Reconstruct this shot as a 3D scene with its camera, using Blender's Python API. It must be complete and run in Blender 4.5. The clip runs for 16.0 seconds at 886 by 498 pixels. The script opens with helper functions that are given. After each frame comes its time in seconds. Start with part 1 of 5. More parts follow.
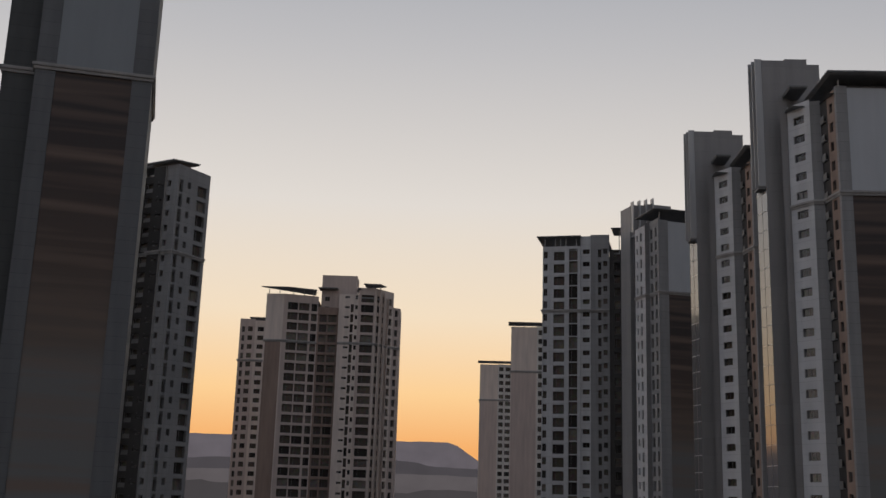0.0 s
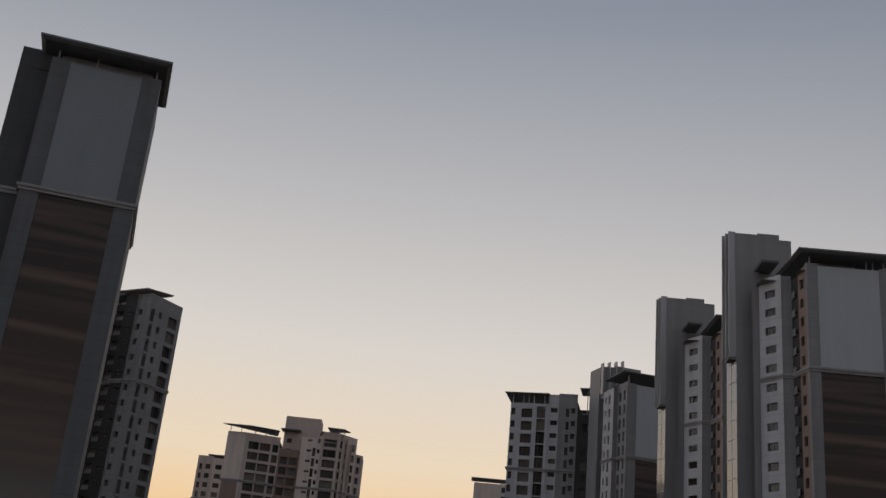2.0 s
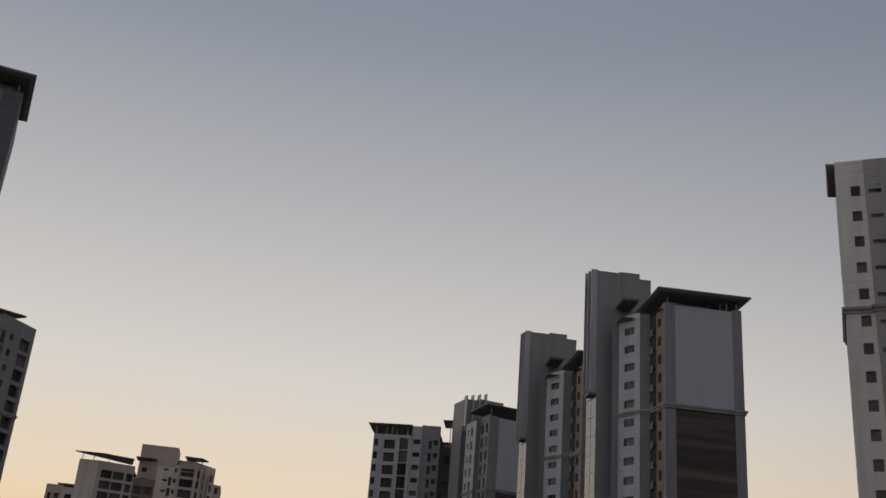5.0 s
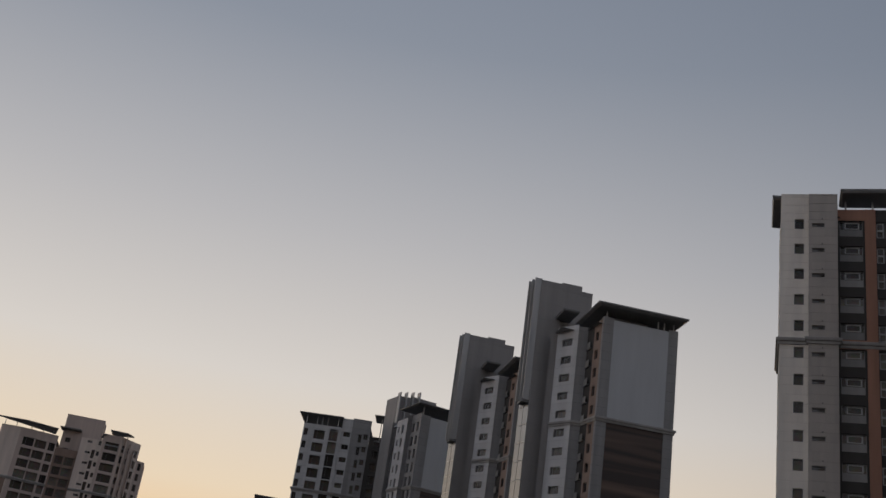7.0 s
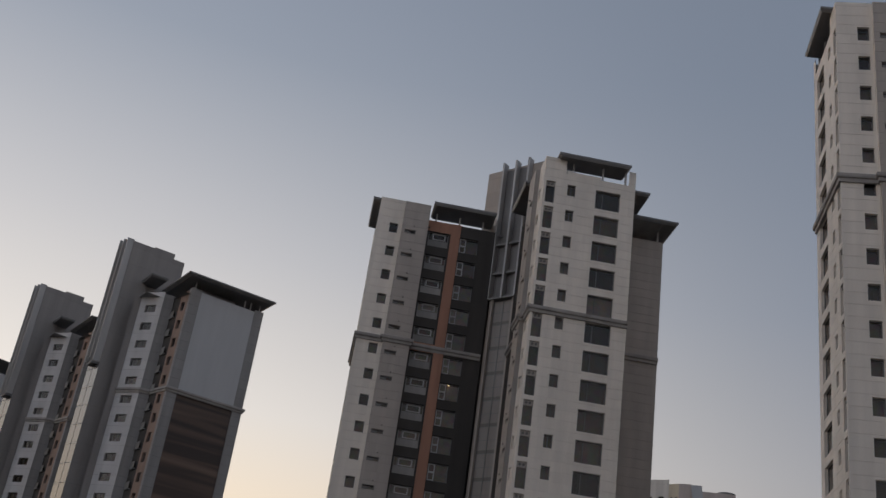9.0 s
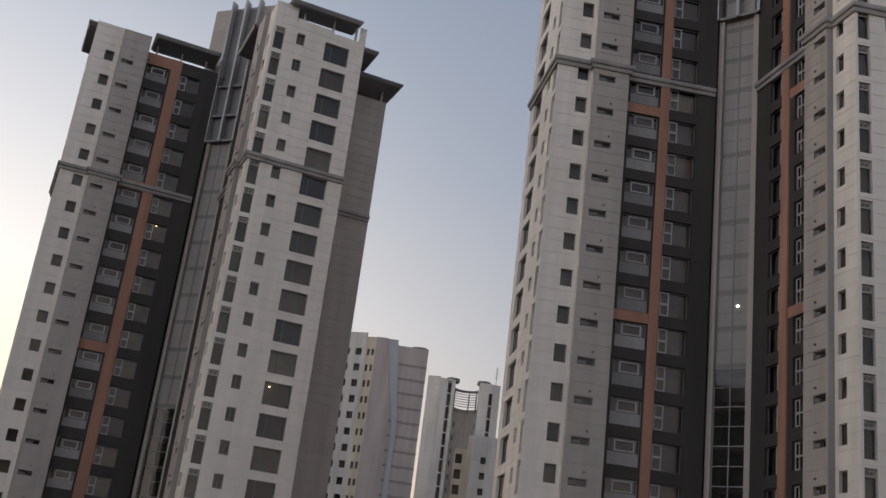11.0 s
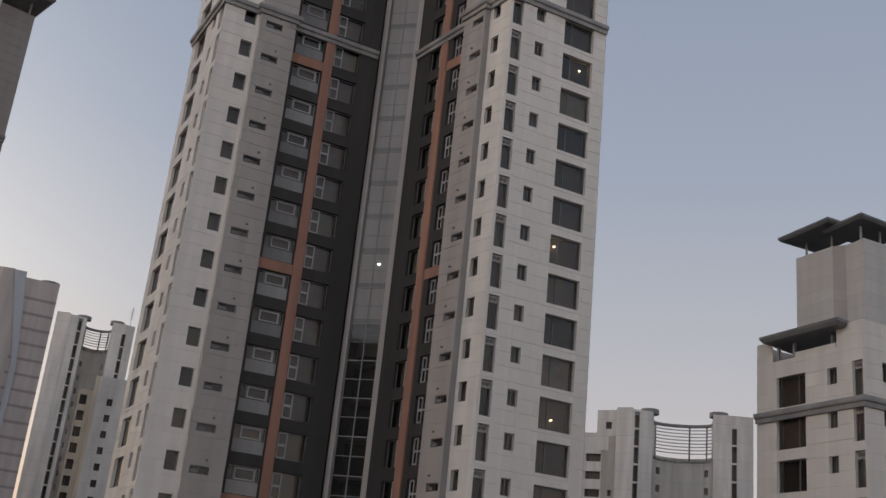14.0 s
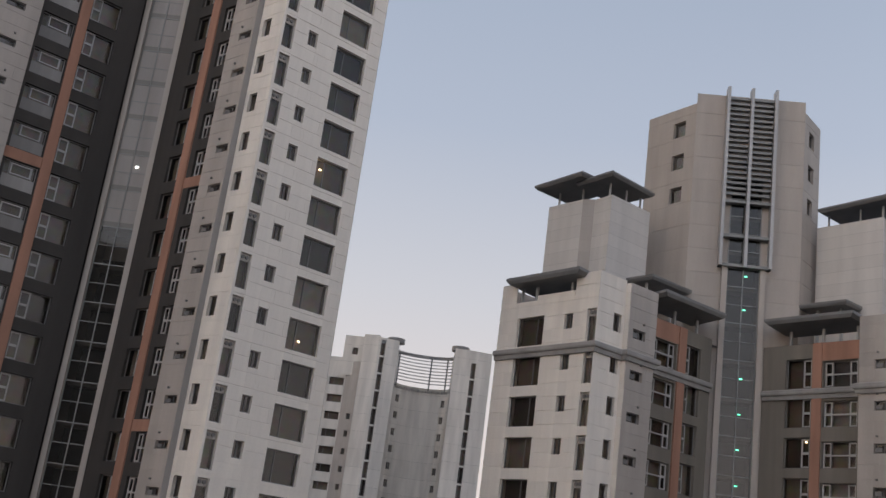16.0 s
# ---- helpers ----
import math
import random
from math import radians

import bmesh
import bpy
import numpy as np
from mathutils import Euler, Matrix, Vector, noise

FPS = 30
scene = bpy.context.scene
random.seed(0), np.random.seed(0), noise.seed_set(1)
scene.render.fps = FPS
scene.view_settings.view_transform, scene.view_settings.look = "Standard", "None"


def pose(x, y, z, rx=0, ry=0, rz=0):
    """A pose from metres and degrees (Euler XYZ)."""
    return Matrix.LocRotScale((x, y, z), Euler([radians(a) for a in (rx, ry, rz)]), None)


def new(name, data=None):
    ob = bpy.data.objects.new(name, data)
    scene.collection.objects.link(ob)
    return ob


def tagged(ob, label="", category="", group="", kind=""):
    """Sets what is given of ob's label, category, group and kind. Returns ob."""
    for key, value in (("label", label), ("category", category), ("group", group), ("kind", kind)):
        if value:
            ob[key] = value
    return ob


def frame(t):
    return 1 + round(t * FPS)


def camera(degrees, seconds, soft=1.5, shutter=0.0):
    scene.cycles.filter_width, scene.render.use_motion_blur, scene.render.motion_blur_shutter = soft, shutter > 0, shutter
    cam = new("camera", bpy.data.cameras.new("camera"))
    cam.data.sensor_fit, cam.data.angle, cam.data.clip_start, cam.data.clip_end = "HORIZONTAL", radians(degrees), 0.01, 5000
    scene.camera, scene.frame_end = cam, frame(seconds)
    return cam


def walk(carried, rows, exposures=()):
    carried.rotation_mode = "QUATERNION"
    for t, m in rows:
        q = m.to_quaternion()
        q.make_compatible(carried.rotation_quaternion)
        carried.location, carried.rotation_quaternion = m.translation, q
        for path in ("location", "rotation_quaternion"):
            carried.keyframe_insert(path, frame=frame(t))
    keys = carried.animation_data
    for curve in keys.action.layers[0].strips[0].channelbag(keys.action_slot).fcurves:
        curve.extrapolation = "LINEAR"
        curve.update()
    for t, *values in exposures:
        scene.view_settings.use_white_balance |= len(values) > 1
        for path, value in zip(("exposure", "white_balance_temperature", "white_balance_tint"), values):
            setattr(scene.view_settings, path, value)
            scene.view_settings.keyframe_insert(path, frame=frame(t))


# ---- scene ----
# ---------------------------------------------------------------- camera
CZ = 42.0          # the camera's height over the ground
cam = camera(44.36, 16.0)
PATH = [
    (0.0, pose(0, 0, CZ, 103.40, -1.75, -0.35)),
    (0.5, pose(0, 0, CZ, 104.67, -2.25, -0.83)),
    (1.0, pose(0, 0, CZ, 106.56, -2.92, -1.41)),
    (1.5, pose(0, 0, CZ, 108.80, -4.30, -2.20)),
    (2.0, pose(0, 0, CZ, 111.40, -5.16, -2.92)),
    (2.5, pose(0, 0, CZ, 112.61, -5.21, -5.08)),
    (3.0, pose(0, 0, CZ, 113.06, -4.90, -7.10)),
    (3.5, pose(0, 0, CZ, 113.32, -4.50, -8.37)),
    (4.0, pose(0, 0, CZ, 113.63, -4.33, -9.37)),
    (6.5, pose(0, 0, CZ, 113.42, -5.09, -11.44)),
    (7.0, pose(0, 0, CZ, 113.96, -7.91, -14.74)),
    (7.5, pose(0, 0, CZ, 115.01, -10.21, -21.23)),
    (8.0, pose(0, 0, CZ, 115.84, -9.60, -29.64)),
    (8.5, pose(0, 0, CZ, 116.20, -8.25, -35.70)),
    (9.0, pose(0, 0, CZ, 115.95, -7.63, -37.90)),
    (9.5, pose(0, 0, CZ, 114.07, -7.89, -40.26)),
    (10.0, pose(0, 0, CZ, 112.25, -7.68, -45.83)),
    (12.5, pose(0, 0, CZ, 109.42, -5.46, -62.29)),
    (13.0, pose(0, 0, CZ, 109.68, -5.25, -66.54)),
    (13.5, pose(0, 0, CZ, 109.86, -5.27, -69.27)),
    (14.0, pose(0, 0, CZ, 109.53, -5.54, -72.92)),
    (14.5, pose(0, 0, CZ, 109.04, -6.02, -77.65)),
    (15.0, pose(0, 0, CZ, 108.12, -6.93, -80.28)),
    (15.5, pose(0, 0, CZ, 107.39, -7.09, -83.99)),
    (16.0, pose(0, 0, CZ, 107.08, -7.38, -86.78)),
]
walk(cam, PATH, [(0.0, 0.03), (2.0, -0.08), (4.0, -0.1), (7.0, -0.12), (8.0, -0.15), (8.5, 0.08), (9.0, 0.22), (10.0, 0.55), (12.5, 0.82), (13.5, 0.84), (14.5, 0.74), (15.0, 0.76), (15.5, 0.84), (16.0, 1.16)])

# ---------------------------------------------------------------- sky
world = bpy.data.worlds.new("dusk_sky")
scene.world = world
world.use_nodes = True
wn, wl = world.node_tree.nodes, world.node_tree.links
wn.clear()


def ramp_node(nodes, stops, mode="EASE"):
    r = nodes.new("ShaderNodeValToRGB")
    r.color_ramp.interpolation = mode
    e = r.color_ramp.elements
    while len(e) < len(stops):
        e.new(0.5)
    for i, (p, c) in enumerate(stops):
        e[i].position = p
        e[i].color = (*c, 1)
    return r


w_co = wn.new("ShaderNodeTexCoord")
w_sep = wn.new("ShaderNodeSeparateXYZ")
wl.new(w_co.outputs["Generated"], w_sep.inputs[0])
glow = ramp_node(wn, [(0.0, (0.80, 0.31, 0.09)), (0.05, (0.90, 0.42, 0.14)), (0.10, (0.96, 0.62, 0.30)), (0.17, (0.88, 0.72, 0.53)),
                      (0.27, (0.74, 0.69, 0.64)), (0.40, (0.53, 0.52, 0.53)), (0.56, (0.30, 0.33, 0.39)), (0.8, (0.18, 0.22, 0.31)), (1.0, (0.15, 0.19, 0.28))], "LINEAR")
away = ramp_node(wn, [(0.0, (0.36, 0.315, 0.295)), (0.12, (0.34, 0.308, 0.30)), (0.25, (0.275, 0.278, 0.30)), (0.4, (0.20, 0.225, 0.275)),
                      (0.58, (0.16, 0.19, 0.245)), (1.0, (0.14, 0.165, 0.22))], "LINEAR")
for r in (glow, away):
    wl.new(w_sep.outputs["Z"], r.inputs[0])
w_dot = wn.new("ShaderNodeVectorMath")
w_dot.operation = "DOT_PRODUCT"
w_dot.inputs[1].default_value = (math.sin(radians(-6)), math.cos(radians(-6)), 0)
wl.new(w_co.outputs["Generated"], w_dot.inputs[0])
w_mix = wn.new("ShaderNodeMapRange")
w_mix.interpolation_type = "SMOOTHSTEP"
w_mix.inputs[1].default_value, w_mix.inputs[2].default_value = 0.33, 0.99
wl.new(w_dot.outputs["Value"], w_mix.inputs[0])
w_col = wn.new("ShaderNodeMix")
w_col.data_type = "RGBA"
wl.new(w_mix.outputs[0], w_col.inputs[0])
wl.new(away.outputs[0], w_col.inputs[6])
wl.new(glow.outputs[0], w_col.inputs[7])
w_back = wn.new("ShaderNodeMapRange")          # sky behind the camera, mostly unseen, brightened to fill the walls facing it
w_back.interpolation_type = "SMOOTHSTEP"
w_back.inputs[1].default_value, w_back.inputs[2].default_value = -0.25, -0.9
w_back.inputs[3].default_value, w_back.inputs[4].default_value = 1.0, 1.32
wl.new(w_dot.outputs["Value"], w_back.inputs[0])
w_west = wn.new("ShaderNodeVectorMath")          # western sky out of view, brightened to light walls turned that way
w_west.operation = "DOT_PRODUCT"
w_west.inputs[1].default_value = (math.sin(radians(-78)), math.cos(radians(-78)), 0)
wl.new(w_co.outputs["Generated"], w_west.inputs[0])
w_side = wn.new("ShaderNodeMapRange")
w_side.interpolation_type = "SMOOTHSTEP"
w_side.inputs[1].default_value, w_side.inputs[2].default_value = 0.5, 1.0
w_side.inputs[3].default_value, w_side.inputs[4].default_value = 0.0, 1.35
wl.new(w_west.outputs["Value"], w_side.inputs[0])
w_sum = wn.new("ShaderNodeMath")
wl.new(w_back.outputs[0], w_sum.inputs[0])
wl.new(w_side.outputs[0], w_sum.inputs[1])
w_bg = wn.new("ShaderNodeBackground")
wl.new(w_col.outputs[2], w_bg.inputs["Color"])
wl.new(w_sum.outputs[0], w_bg.inputs["Strength"])
w_out = wn.new("ShaderNodeOutputWorld")
wl.new(w_bg.outputs[0], w_out.inputs[0])

# ---------------------------------------------------------------- materials


STOREY = 2.9


def new_material(name):
    m = bpy.data.materials.new(name)
    m.use_nodes = True
    return m, m.node_tree.nodes, m.node_tree.links, m.node_tree.nodes["Principled BSDF"]


def surface(name, colour, rough=0.7, metal=0.0, stain=0.15, grain=0.06, joint=0.0, joint_w=0.022, bump=0.3, vary=0.0, line=0.62, panel=0.0):
    """A weathered surface: broad stains and rain streaks, fine grain, and horizontal panel joints every `joint` metres."""
    m, n, l, b = new_material(name)
    b.inputs["Roughness"].default_value, b.inputs["Metallic"].default_value = rough, metal
    co = n.new("ShaderNodeTexCoord")
    stretch = n.new("ShaderNodeMapping")
    stretch.inputs["Scale"].default_value = (0.5, 0.5, 0.06)
    l.new(co.outputs["Object"], stretch.inputs[0])
    broad = n.new("ShaderNodeTexNoise")
    broad.inputs["Scale"].default_value, broad.inputs["Detail"].default_value = 1.6, 5
    l.new(stretch.outputs[0], broad.inputs["Vector"])
    fine = n.new("ShaderNodeTexNoise")
    fine.inputs["Scale"].default_value, fine.inputs["Detail"].default_value = 9.0, 3
    l.new(co.outputs["Object"], fine.inputs["Vector"])
    a = n.new("ShaderNodeMapRange")
    a.inputs[1].default_value, a.inputs[2].default_value = 0.3, 0.7
    a.inputs[3].default_value, a.inputs[4].default_value = 1 - stain, 1 + stain * 0.4
    l.new(broad.outputs["Fac"], a.inputs[0])
    c = n.new("ShaderNodeMapRange")
    c.inputs[3].default_value, c.inputs[4].default_value = 1 - grain, 1 + grain
    l.new(fine.outputs["Fac"], c.inputs[0])
    mul = n.new("ShaderNodeMath")
    mul.operation = "MULTIPLY"
    l.new(a.outputs[0], mul.inputs[0])
    l.new(c.outputs[0], mul.inputs[1])
    value = mul.outputs[0]
    height = fine.outputs["Fac"]
    if joint:
        sep = n.new("ShaderNodeSeparateXYZ")
        l.new(co.outputs["Object"], sep.inputs[0])
        div = n.new("ShaderNodeMath")
        div.operation = "DIVIDE"
        l.new(sep.outputs["Z"], div.inputs[0])
        div.inputs[1].default_value = joint
        fr = n.new("ShaderNodeMath")
        fr.operation = "FRACT"
        l.new(div.outputs[0], fr.inputs[0])
        gt = n.new("ShaderNodeMath")
        gt.operation = "GREATER_THAN"
        l.new(fr.outputs[0], gt.inputs[0])
        gt.inputs[1].default_value = joint_w / joint * 1.6
        dk = n.new("ShaderNodeMapRange")
        dk.inputs[3].default_value, dk.inputs[4].default_value = line, 1.0
        l.new(gt.outputs[0], dk.inputs[0])
        m2 = n.new("ShaderNodeMath")
        m2.operation = "MULTIPLY"
        l.new(value, m2.inputs[0])
        l.new(dk.outputs[0], m2.inputs[1])
        value = m2.outputs[0]
        # each course differs a little in tone
        fl = n.new("ShaderNodeMath")
        fl.operation = "FLOOR"
        l.new(div.outputs[0], fl.inputs[0])
        wh = n.new("ShaderNodeTexWhiteNoise")
        wh.noise_dimensions = "1D"
        l.new(fl.outputs[0], wh.inputs["W"])
        tone = n.new("ShaderNodeMapRange")
        tone.inputs[3].default_value, tone.inputs[4].default_value = 0.965, 1.03
        l.new(wh.outputs["Value"], tone.inputs[0])
        m3 = n.new("ShaderNodeMath")
        m3.operation = "MULTIPLY"
        l.new(value, m3.inputs[0])
        l.new(tone.outputs[0], m3.inputs[1])
        value = m3.outputs[0]
        height = gt.outputs[0]
    if vary:
        info = n.new("ShaderNodeObjectInfo")
        vr = n.new("ShaderNodeMapRange")
        vr.inputs[3].default_value, vr.inputs[4].default_value = 1 - vary, 1 + vary
        l.new(info.outputs["Random"], vr.inputs[0])
        m4 = n.new("ShaderNodeMath")
        m4.operation = "MULTIPLY"
        l.new(value, m4.inputs[0])
        l.new(vr.outputs[0], m4.inputs[1])
        value = m4.outputs[0]
    if panel:           # every cladding panel has its own slight tone
        geo = n.new("ShaderNodeNewGeometry")
        pr = n.new("ShaderNodeMapRange")
        pr.inputs[3].default_value, pr.inputs[4].default_value = 1 - panel, 1 + panel
        l.new(geo.outputs["Random Per Island"], pr.inputs[0])
        m5 = n.new("ShaderNodeMath")
        m5.operation = "MULTIPLY"
        l.new(value, m5.inputs[0])
        l.new(pr.outputs[0], m5.inputs[1])
        value = m5.outputs[0]
    tint = n.new("ShaderNodeVectorMath")
    tint.operation = "SCALE"
    tint.inputs[0].default_value = colour
    l.new(value, tint.inputs["Scale"])
    l.new(tint.outputs[0], b.inputs["Base Color"])
    bp = n.new("ShaderNodeBump")
    bp.inputs["Strength"].default_value, bp.inputs["Distance"].default_value = bump, 0.02
    l.new(height, bp.inputs["Height"])
    l.new(bp.outputs[0], b.inputs["Normal"])
    return m


WHITE = surface("white_cladding", (0.80, 0.73, 0.645), 0.55, stain=0.12, panel=0.035, vary=0.02)
GREY = surface("grey_cladding", (0.43, 0.383, 0.34), 0.6, stain=0.14, panel=0.04)
CORE = surface("warm_grey_cladding", (0.42, 0.368, 0.32), 0.6, stain=0.12, panel=0.03)
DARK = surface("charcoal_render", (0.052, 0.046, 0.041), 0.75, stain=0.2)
OLIVE = surface("olive_grey_render", (0.21, 0.185, 0.152), 0.75, stain=0.2)
ORANGE = surface("terracotta_render", (0.42, 0.22, 0.15), 0.8, stain=0.25)
PANEL = surface("grey_end_wall_panel", (0.47, 0.475, 0.48), 0.5, stain=0.06, grain=0.03)
# white and grey cladding tones lowered to carry the backlit towers' shade
END_WHITE = surface("darkened_white_render", (0.55, 0.535, 0.525), 0.7, joint=1.45, stain=0.14)
END_GREY = surface("darkened_grey_render", (0.29, 0.28, 0.272), 0.7, joint=1.45, stain=0.16)
PLASTER = surface("pale_painted_concrete", (0.70, 0.65, 0.585), 0.8, stain=0.2, joint=2.9)
METAL = surface("dark_grey_roof_metal", (0.19, 0.185, 0.18), 0.5, metal=0.1, stain=0.15)
LEDGE = surface("grey_cornice_and_return_shade", (0.34, 0.32, 0.30), 0.65, stain=0.25)
FIN = surface("light_grey_metal_fin", (0.42, 0.41, 0.40), 0.45, metal=0.2, stain=0.15)
LOUVRE = surface("louvre_metal", (0.24, 0.235, 0.225), 0.5, metal=0.3, stain=0.15)
FRAME = surface("window_frame_paint", (0.17, 0.16, 0.155), 0.45, stain=0.08, vary=0.1)
PALE_FRAME = surface("pale_window_frame", (0.44, 0.42, 0.395), 0.4, stain=0.08, vary=0.1)
BALCONY = surface("grey_balcony_panel", (0.25, 0.235, 0.222), 0.35, stain=0.25, vary=0.25)
PANELS = {WHITE: (STOREY / 3, 3.3), GREY: (STOREY / 3, 3.3), CORE: (STOREY * 2 / 3, 4.2)}     # course height and panel length
ROOF = surface("roof_concrete", (0.3, 0.3, 0.3), 0.9, stain=0.3)


def glass_material(name, tint, gloss=0.9):
    m, n, l, b = new_material(name)
    n.remove(b)
    tr = n.new("ShaderNodeBsdfTransparent")
    tr.inputs[0].default_value = (*tint, 1)
    gl = n.new("ShaderNodeBsdfGlossy")
    gl.inputs["Roughness"].default_value = 0.03
    gl.inputs["Color"].default_value = (gloss, gloss, gloss, 1)
    fr = n.new("ShaderNodeFresnel")
    fr.inputs["IOR"].default_value = 1.55
    mx = n.new("ShaderNodeMixShader")
    l.new(fr.outputs[0], mx.inputs[0])
    l.new(tr.outputs[0], mx.inputs[1])
    l.new(gl.outputs[0], mx.inputs[2])
    l.new(mx.outputs[0], n["Material Output"].inputs[0])
    return m


GLASS = glass_material("window_glass", (0.8, 0.79, 0.77))
SHAFT_GLASS = glass_material("stairwell_glass", (0.27, 0.26, 0.245))
# opaque pale pane: the sky's reflection in the upper stairwell, painted on
SKY_PANE = surface("painted_sky_reflection", (0.30, 0.268, 0.24), 0.4, stain=0.2, joint=STOREY, joint_w=0.25)


def interior_material(name, k):
    """Rooms behind the panes: unlit depth painted dark, drawn blinds, pale curtains; k scales all."""
    m, n, l, b = new_material(name)
    geo = n.new("ShaderNodeNewGeometry")
    r = ramp_node(n, [(0.0, (0.08, 0.066, 0.055)), (0.16, (0.19, 0.155, 0.125)), (0.4, (0.34, 0.28, 0.225)), (0.64, (0.25, 0.2, 0.155)), (0.84, (0.46, 0.40, 0.33))], "CONSTANT")
    for e in r.color_ramp.elements:
        e.color = (*(c * k for c in e.color[:3]), 1)
    l.new(geo.outputs["Random Per Island"], r.inputs[0])
    co = n.new("ShaderNodeTexCoord")
    w = n.new("ShaderNodeTexNoise")
    w.inputs["Scale"].default_value = 1.3
    l.new(co.outputs["Object"], w.inputs["Vector"])
    mx = n.new("ShaderNodeMix")
    mx.data_type, mx.blend_type = "RGBA", "MULTIPLY"
    mx.inputs[0].default_value = 0.6
    l.new(r.outputs[0], mx.inputs[6])
    l.new(w.outputs["Color"], mx.inputs[7])
    l.new(mx.outputs[2], b.inputs["Base Color"])
    b.inputs["Roughness"].default_value = 0.9
    return m


ROOM = interior_material("room_interior", 1.0)
# same rooms darkened in colour, for the dimming by panes left out
DIM_ROOM = interior_material("darkened_room_unglazed", 0.6)


def lamp_material(name, colour, strength):
    m, n, l, b = new_material(name)
    b.inputs["Emission Color"].default_value = (*colour, 1)
    b.inputs["Emission Strength"].default_value = strength
    return m


LAMP = lamp_material("warm_room_lamp", (1.0, 0.75, 0.42), 3.0)
COOL_LAMP = lamp_material("cool_stair_lamp", (0.95, 1.0, 0.95), 4.0)
EXIT_LAMP = lamp_material("green_exit_lamp", (0.08, 1.0, 0.5), 1.6)


def mural_material():
    """End-wall mural: dark red-brown at the top, paling downwards in courses, with broad pale swirls."""
    m, n, l, b = new_material("end_wall_mural")
    co = n.new("ShaderNodeTexCoord")
    sep = n.new("ShaderNodeSeparateXYZ")
    l.new(co.outputs["Object"], sep.inputs[0])
    wob = n.new("ShaderNodeTexNoise")
    wob.inputs["Scale"].default_value, wob.inputs["Detail"].default_value = 0.28, 3
    l.new(co.outputs["Object"], wob.inputs["Vector"])
    down = n.new("ShaderNodeMapRange")
    down.inputs[1].default_value, down.inputs[2].default_value = CZ + 44.5, CZ - 8.0
    l.new(sep.outputs["Z"], down.inputs[0])
    r = ramp_node(n, [(0.0, (0.040, 0.031, 0.029)), (0.2, (0.055, 0.038, 0.032)), (0.4, (0.10, 0.068, 0.052)), (0.56, (0.15, 0.115, 0.09)), (0.62, (0.18, 0.172, 0.16)), (1.0, (0.20, 0.20, 0.192))], "LINEAR")
    l.new(down.outputs[0], r.inputs[0])
    flat = n.new("ShaderNodeMapping")
    flat.inputs["Scale"].default_value = (0.03, 0.03, 0.62)
    l.new(co.outputs["Object"], flat.inputs["Vector"])
    wave = n.new("ShaderNodeTexNoise")
    wave.inputs["Scale"].default_value, wave.inputs["Detail"].default_value = 1.0, 2.5
    wave.inputs["Distortion"].default_value = 0.3
    l.new(flat.outputs[0], wave.inputs["Vector"])
    rings = n.new("ShaderNodeTexWave")
    rings.wave_type = "RINGS"
    rings.inputs["Scale"].default_value, rings.inputs["Distortion"].default_value = 0.055, 9.0
    rings.inputs["Detail"].default_value, rings.inputs["Detail Scale"].default_value = 1.0, 0.25
    l.new(co.outputs["Object"], rings.inputs["Vector"])
    band = n.new("ShaderNodeMapRange")
    band.inputs[1].default_value, band.inputs[2].default_value = 0.46, 0.62
    band.inputs[3].default_value, band.inputs[4].default_value = 0.0, 0.4
    l.new(wave.outputs["Fac"], band.inputs[0])
    swirl = n.new("ShaderNodeMapRange")
    swirl.inputs[1].default_value, swirl.inputs[2].default_value = 0.86, 0.98
    swirl.inputs[3].default_value, swirl.inputs[4].default_value = 0.0, 0.32
    l.new(rings.outputs["Fac"], swirl.inputs[0])
    add = n.new("ShaderNodeMath")
    add.operation = "ADD"
    l.new(band.outputs[0], add.inputs[0])
    l.new(swirl.outputs[0], add.inputs[1])
    mx = n.new("ShaderNodeMix")
    mx.data_type = "RGBA"
    l.new(add.outputs[0], mx.inputs[0])
    l.new(r.outputs[0], mx.inputs[6])
    mx.inputs[7].default_value = (0.22, 0.145, 0.105, 1)
    l.new(mx.outputs[2], b.inputs["Base Color"])
    b.inputs["Roughness"].default_value = 0.65
    return m


MURAL = mural_material()


def ground_material():
    m, n, l, b = new_material("dusky_ground")
    co = n.new("ShaderNodeTexCoord")
    w = n.new("ShaderNodeTexNoise")
    w.inputs["Scale"].default_value, w.inputs["Detail"].default_value = 0.03, 8
    l.new(co.outputs["Object"], w.inputs["Vector"])
    r = ramp_node(n, [(0.3, (0.045, 0.042, 0.038)), (0.55, (0.07, 0.065, 0.058)), (0.7, (0.12, 0.11, 0.10))], "LINEAR")
    l.new(w.outputs["Fac"], r.inputs[0])
    l.new(r.outputs[0], b.inputs["Base Color"])
    b.inputs["Roughness"].default_value = 0.95
    return m


GROUND = ground_material()

# ---------------------------------------------------------------- building kit


def mesh_from(name, verts, faces, mats, slots=None):
    me = bpy.data.meshes.new(name)
    me.from_pydata(verts, [], faces)
    for m in (mats if isinstance(mats, (list, tuple)) else [mats]):
        me.materials.append(m)
    if slots:
        me.polygons.foreach_set("material_index", slots)
    me.update()
    return me


def part(name, me, parent, label="", m=None):
    ob = new(name, me)
    ob.parent = parent
    if m is not None:
        ob.matrix_local = m
    return tagged(ob, label)


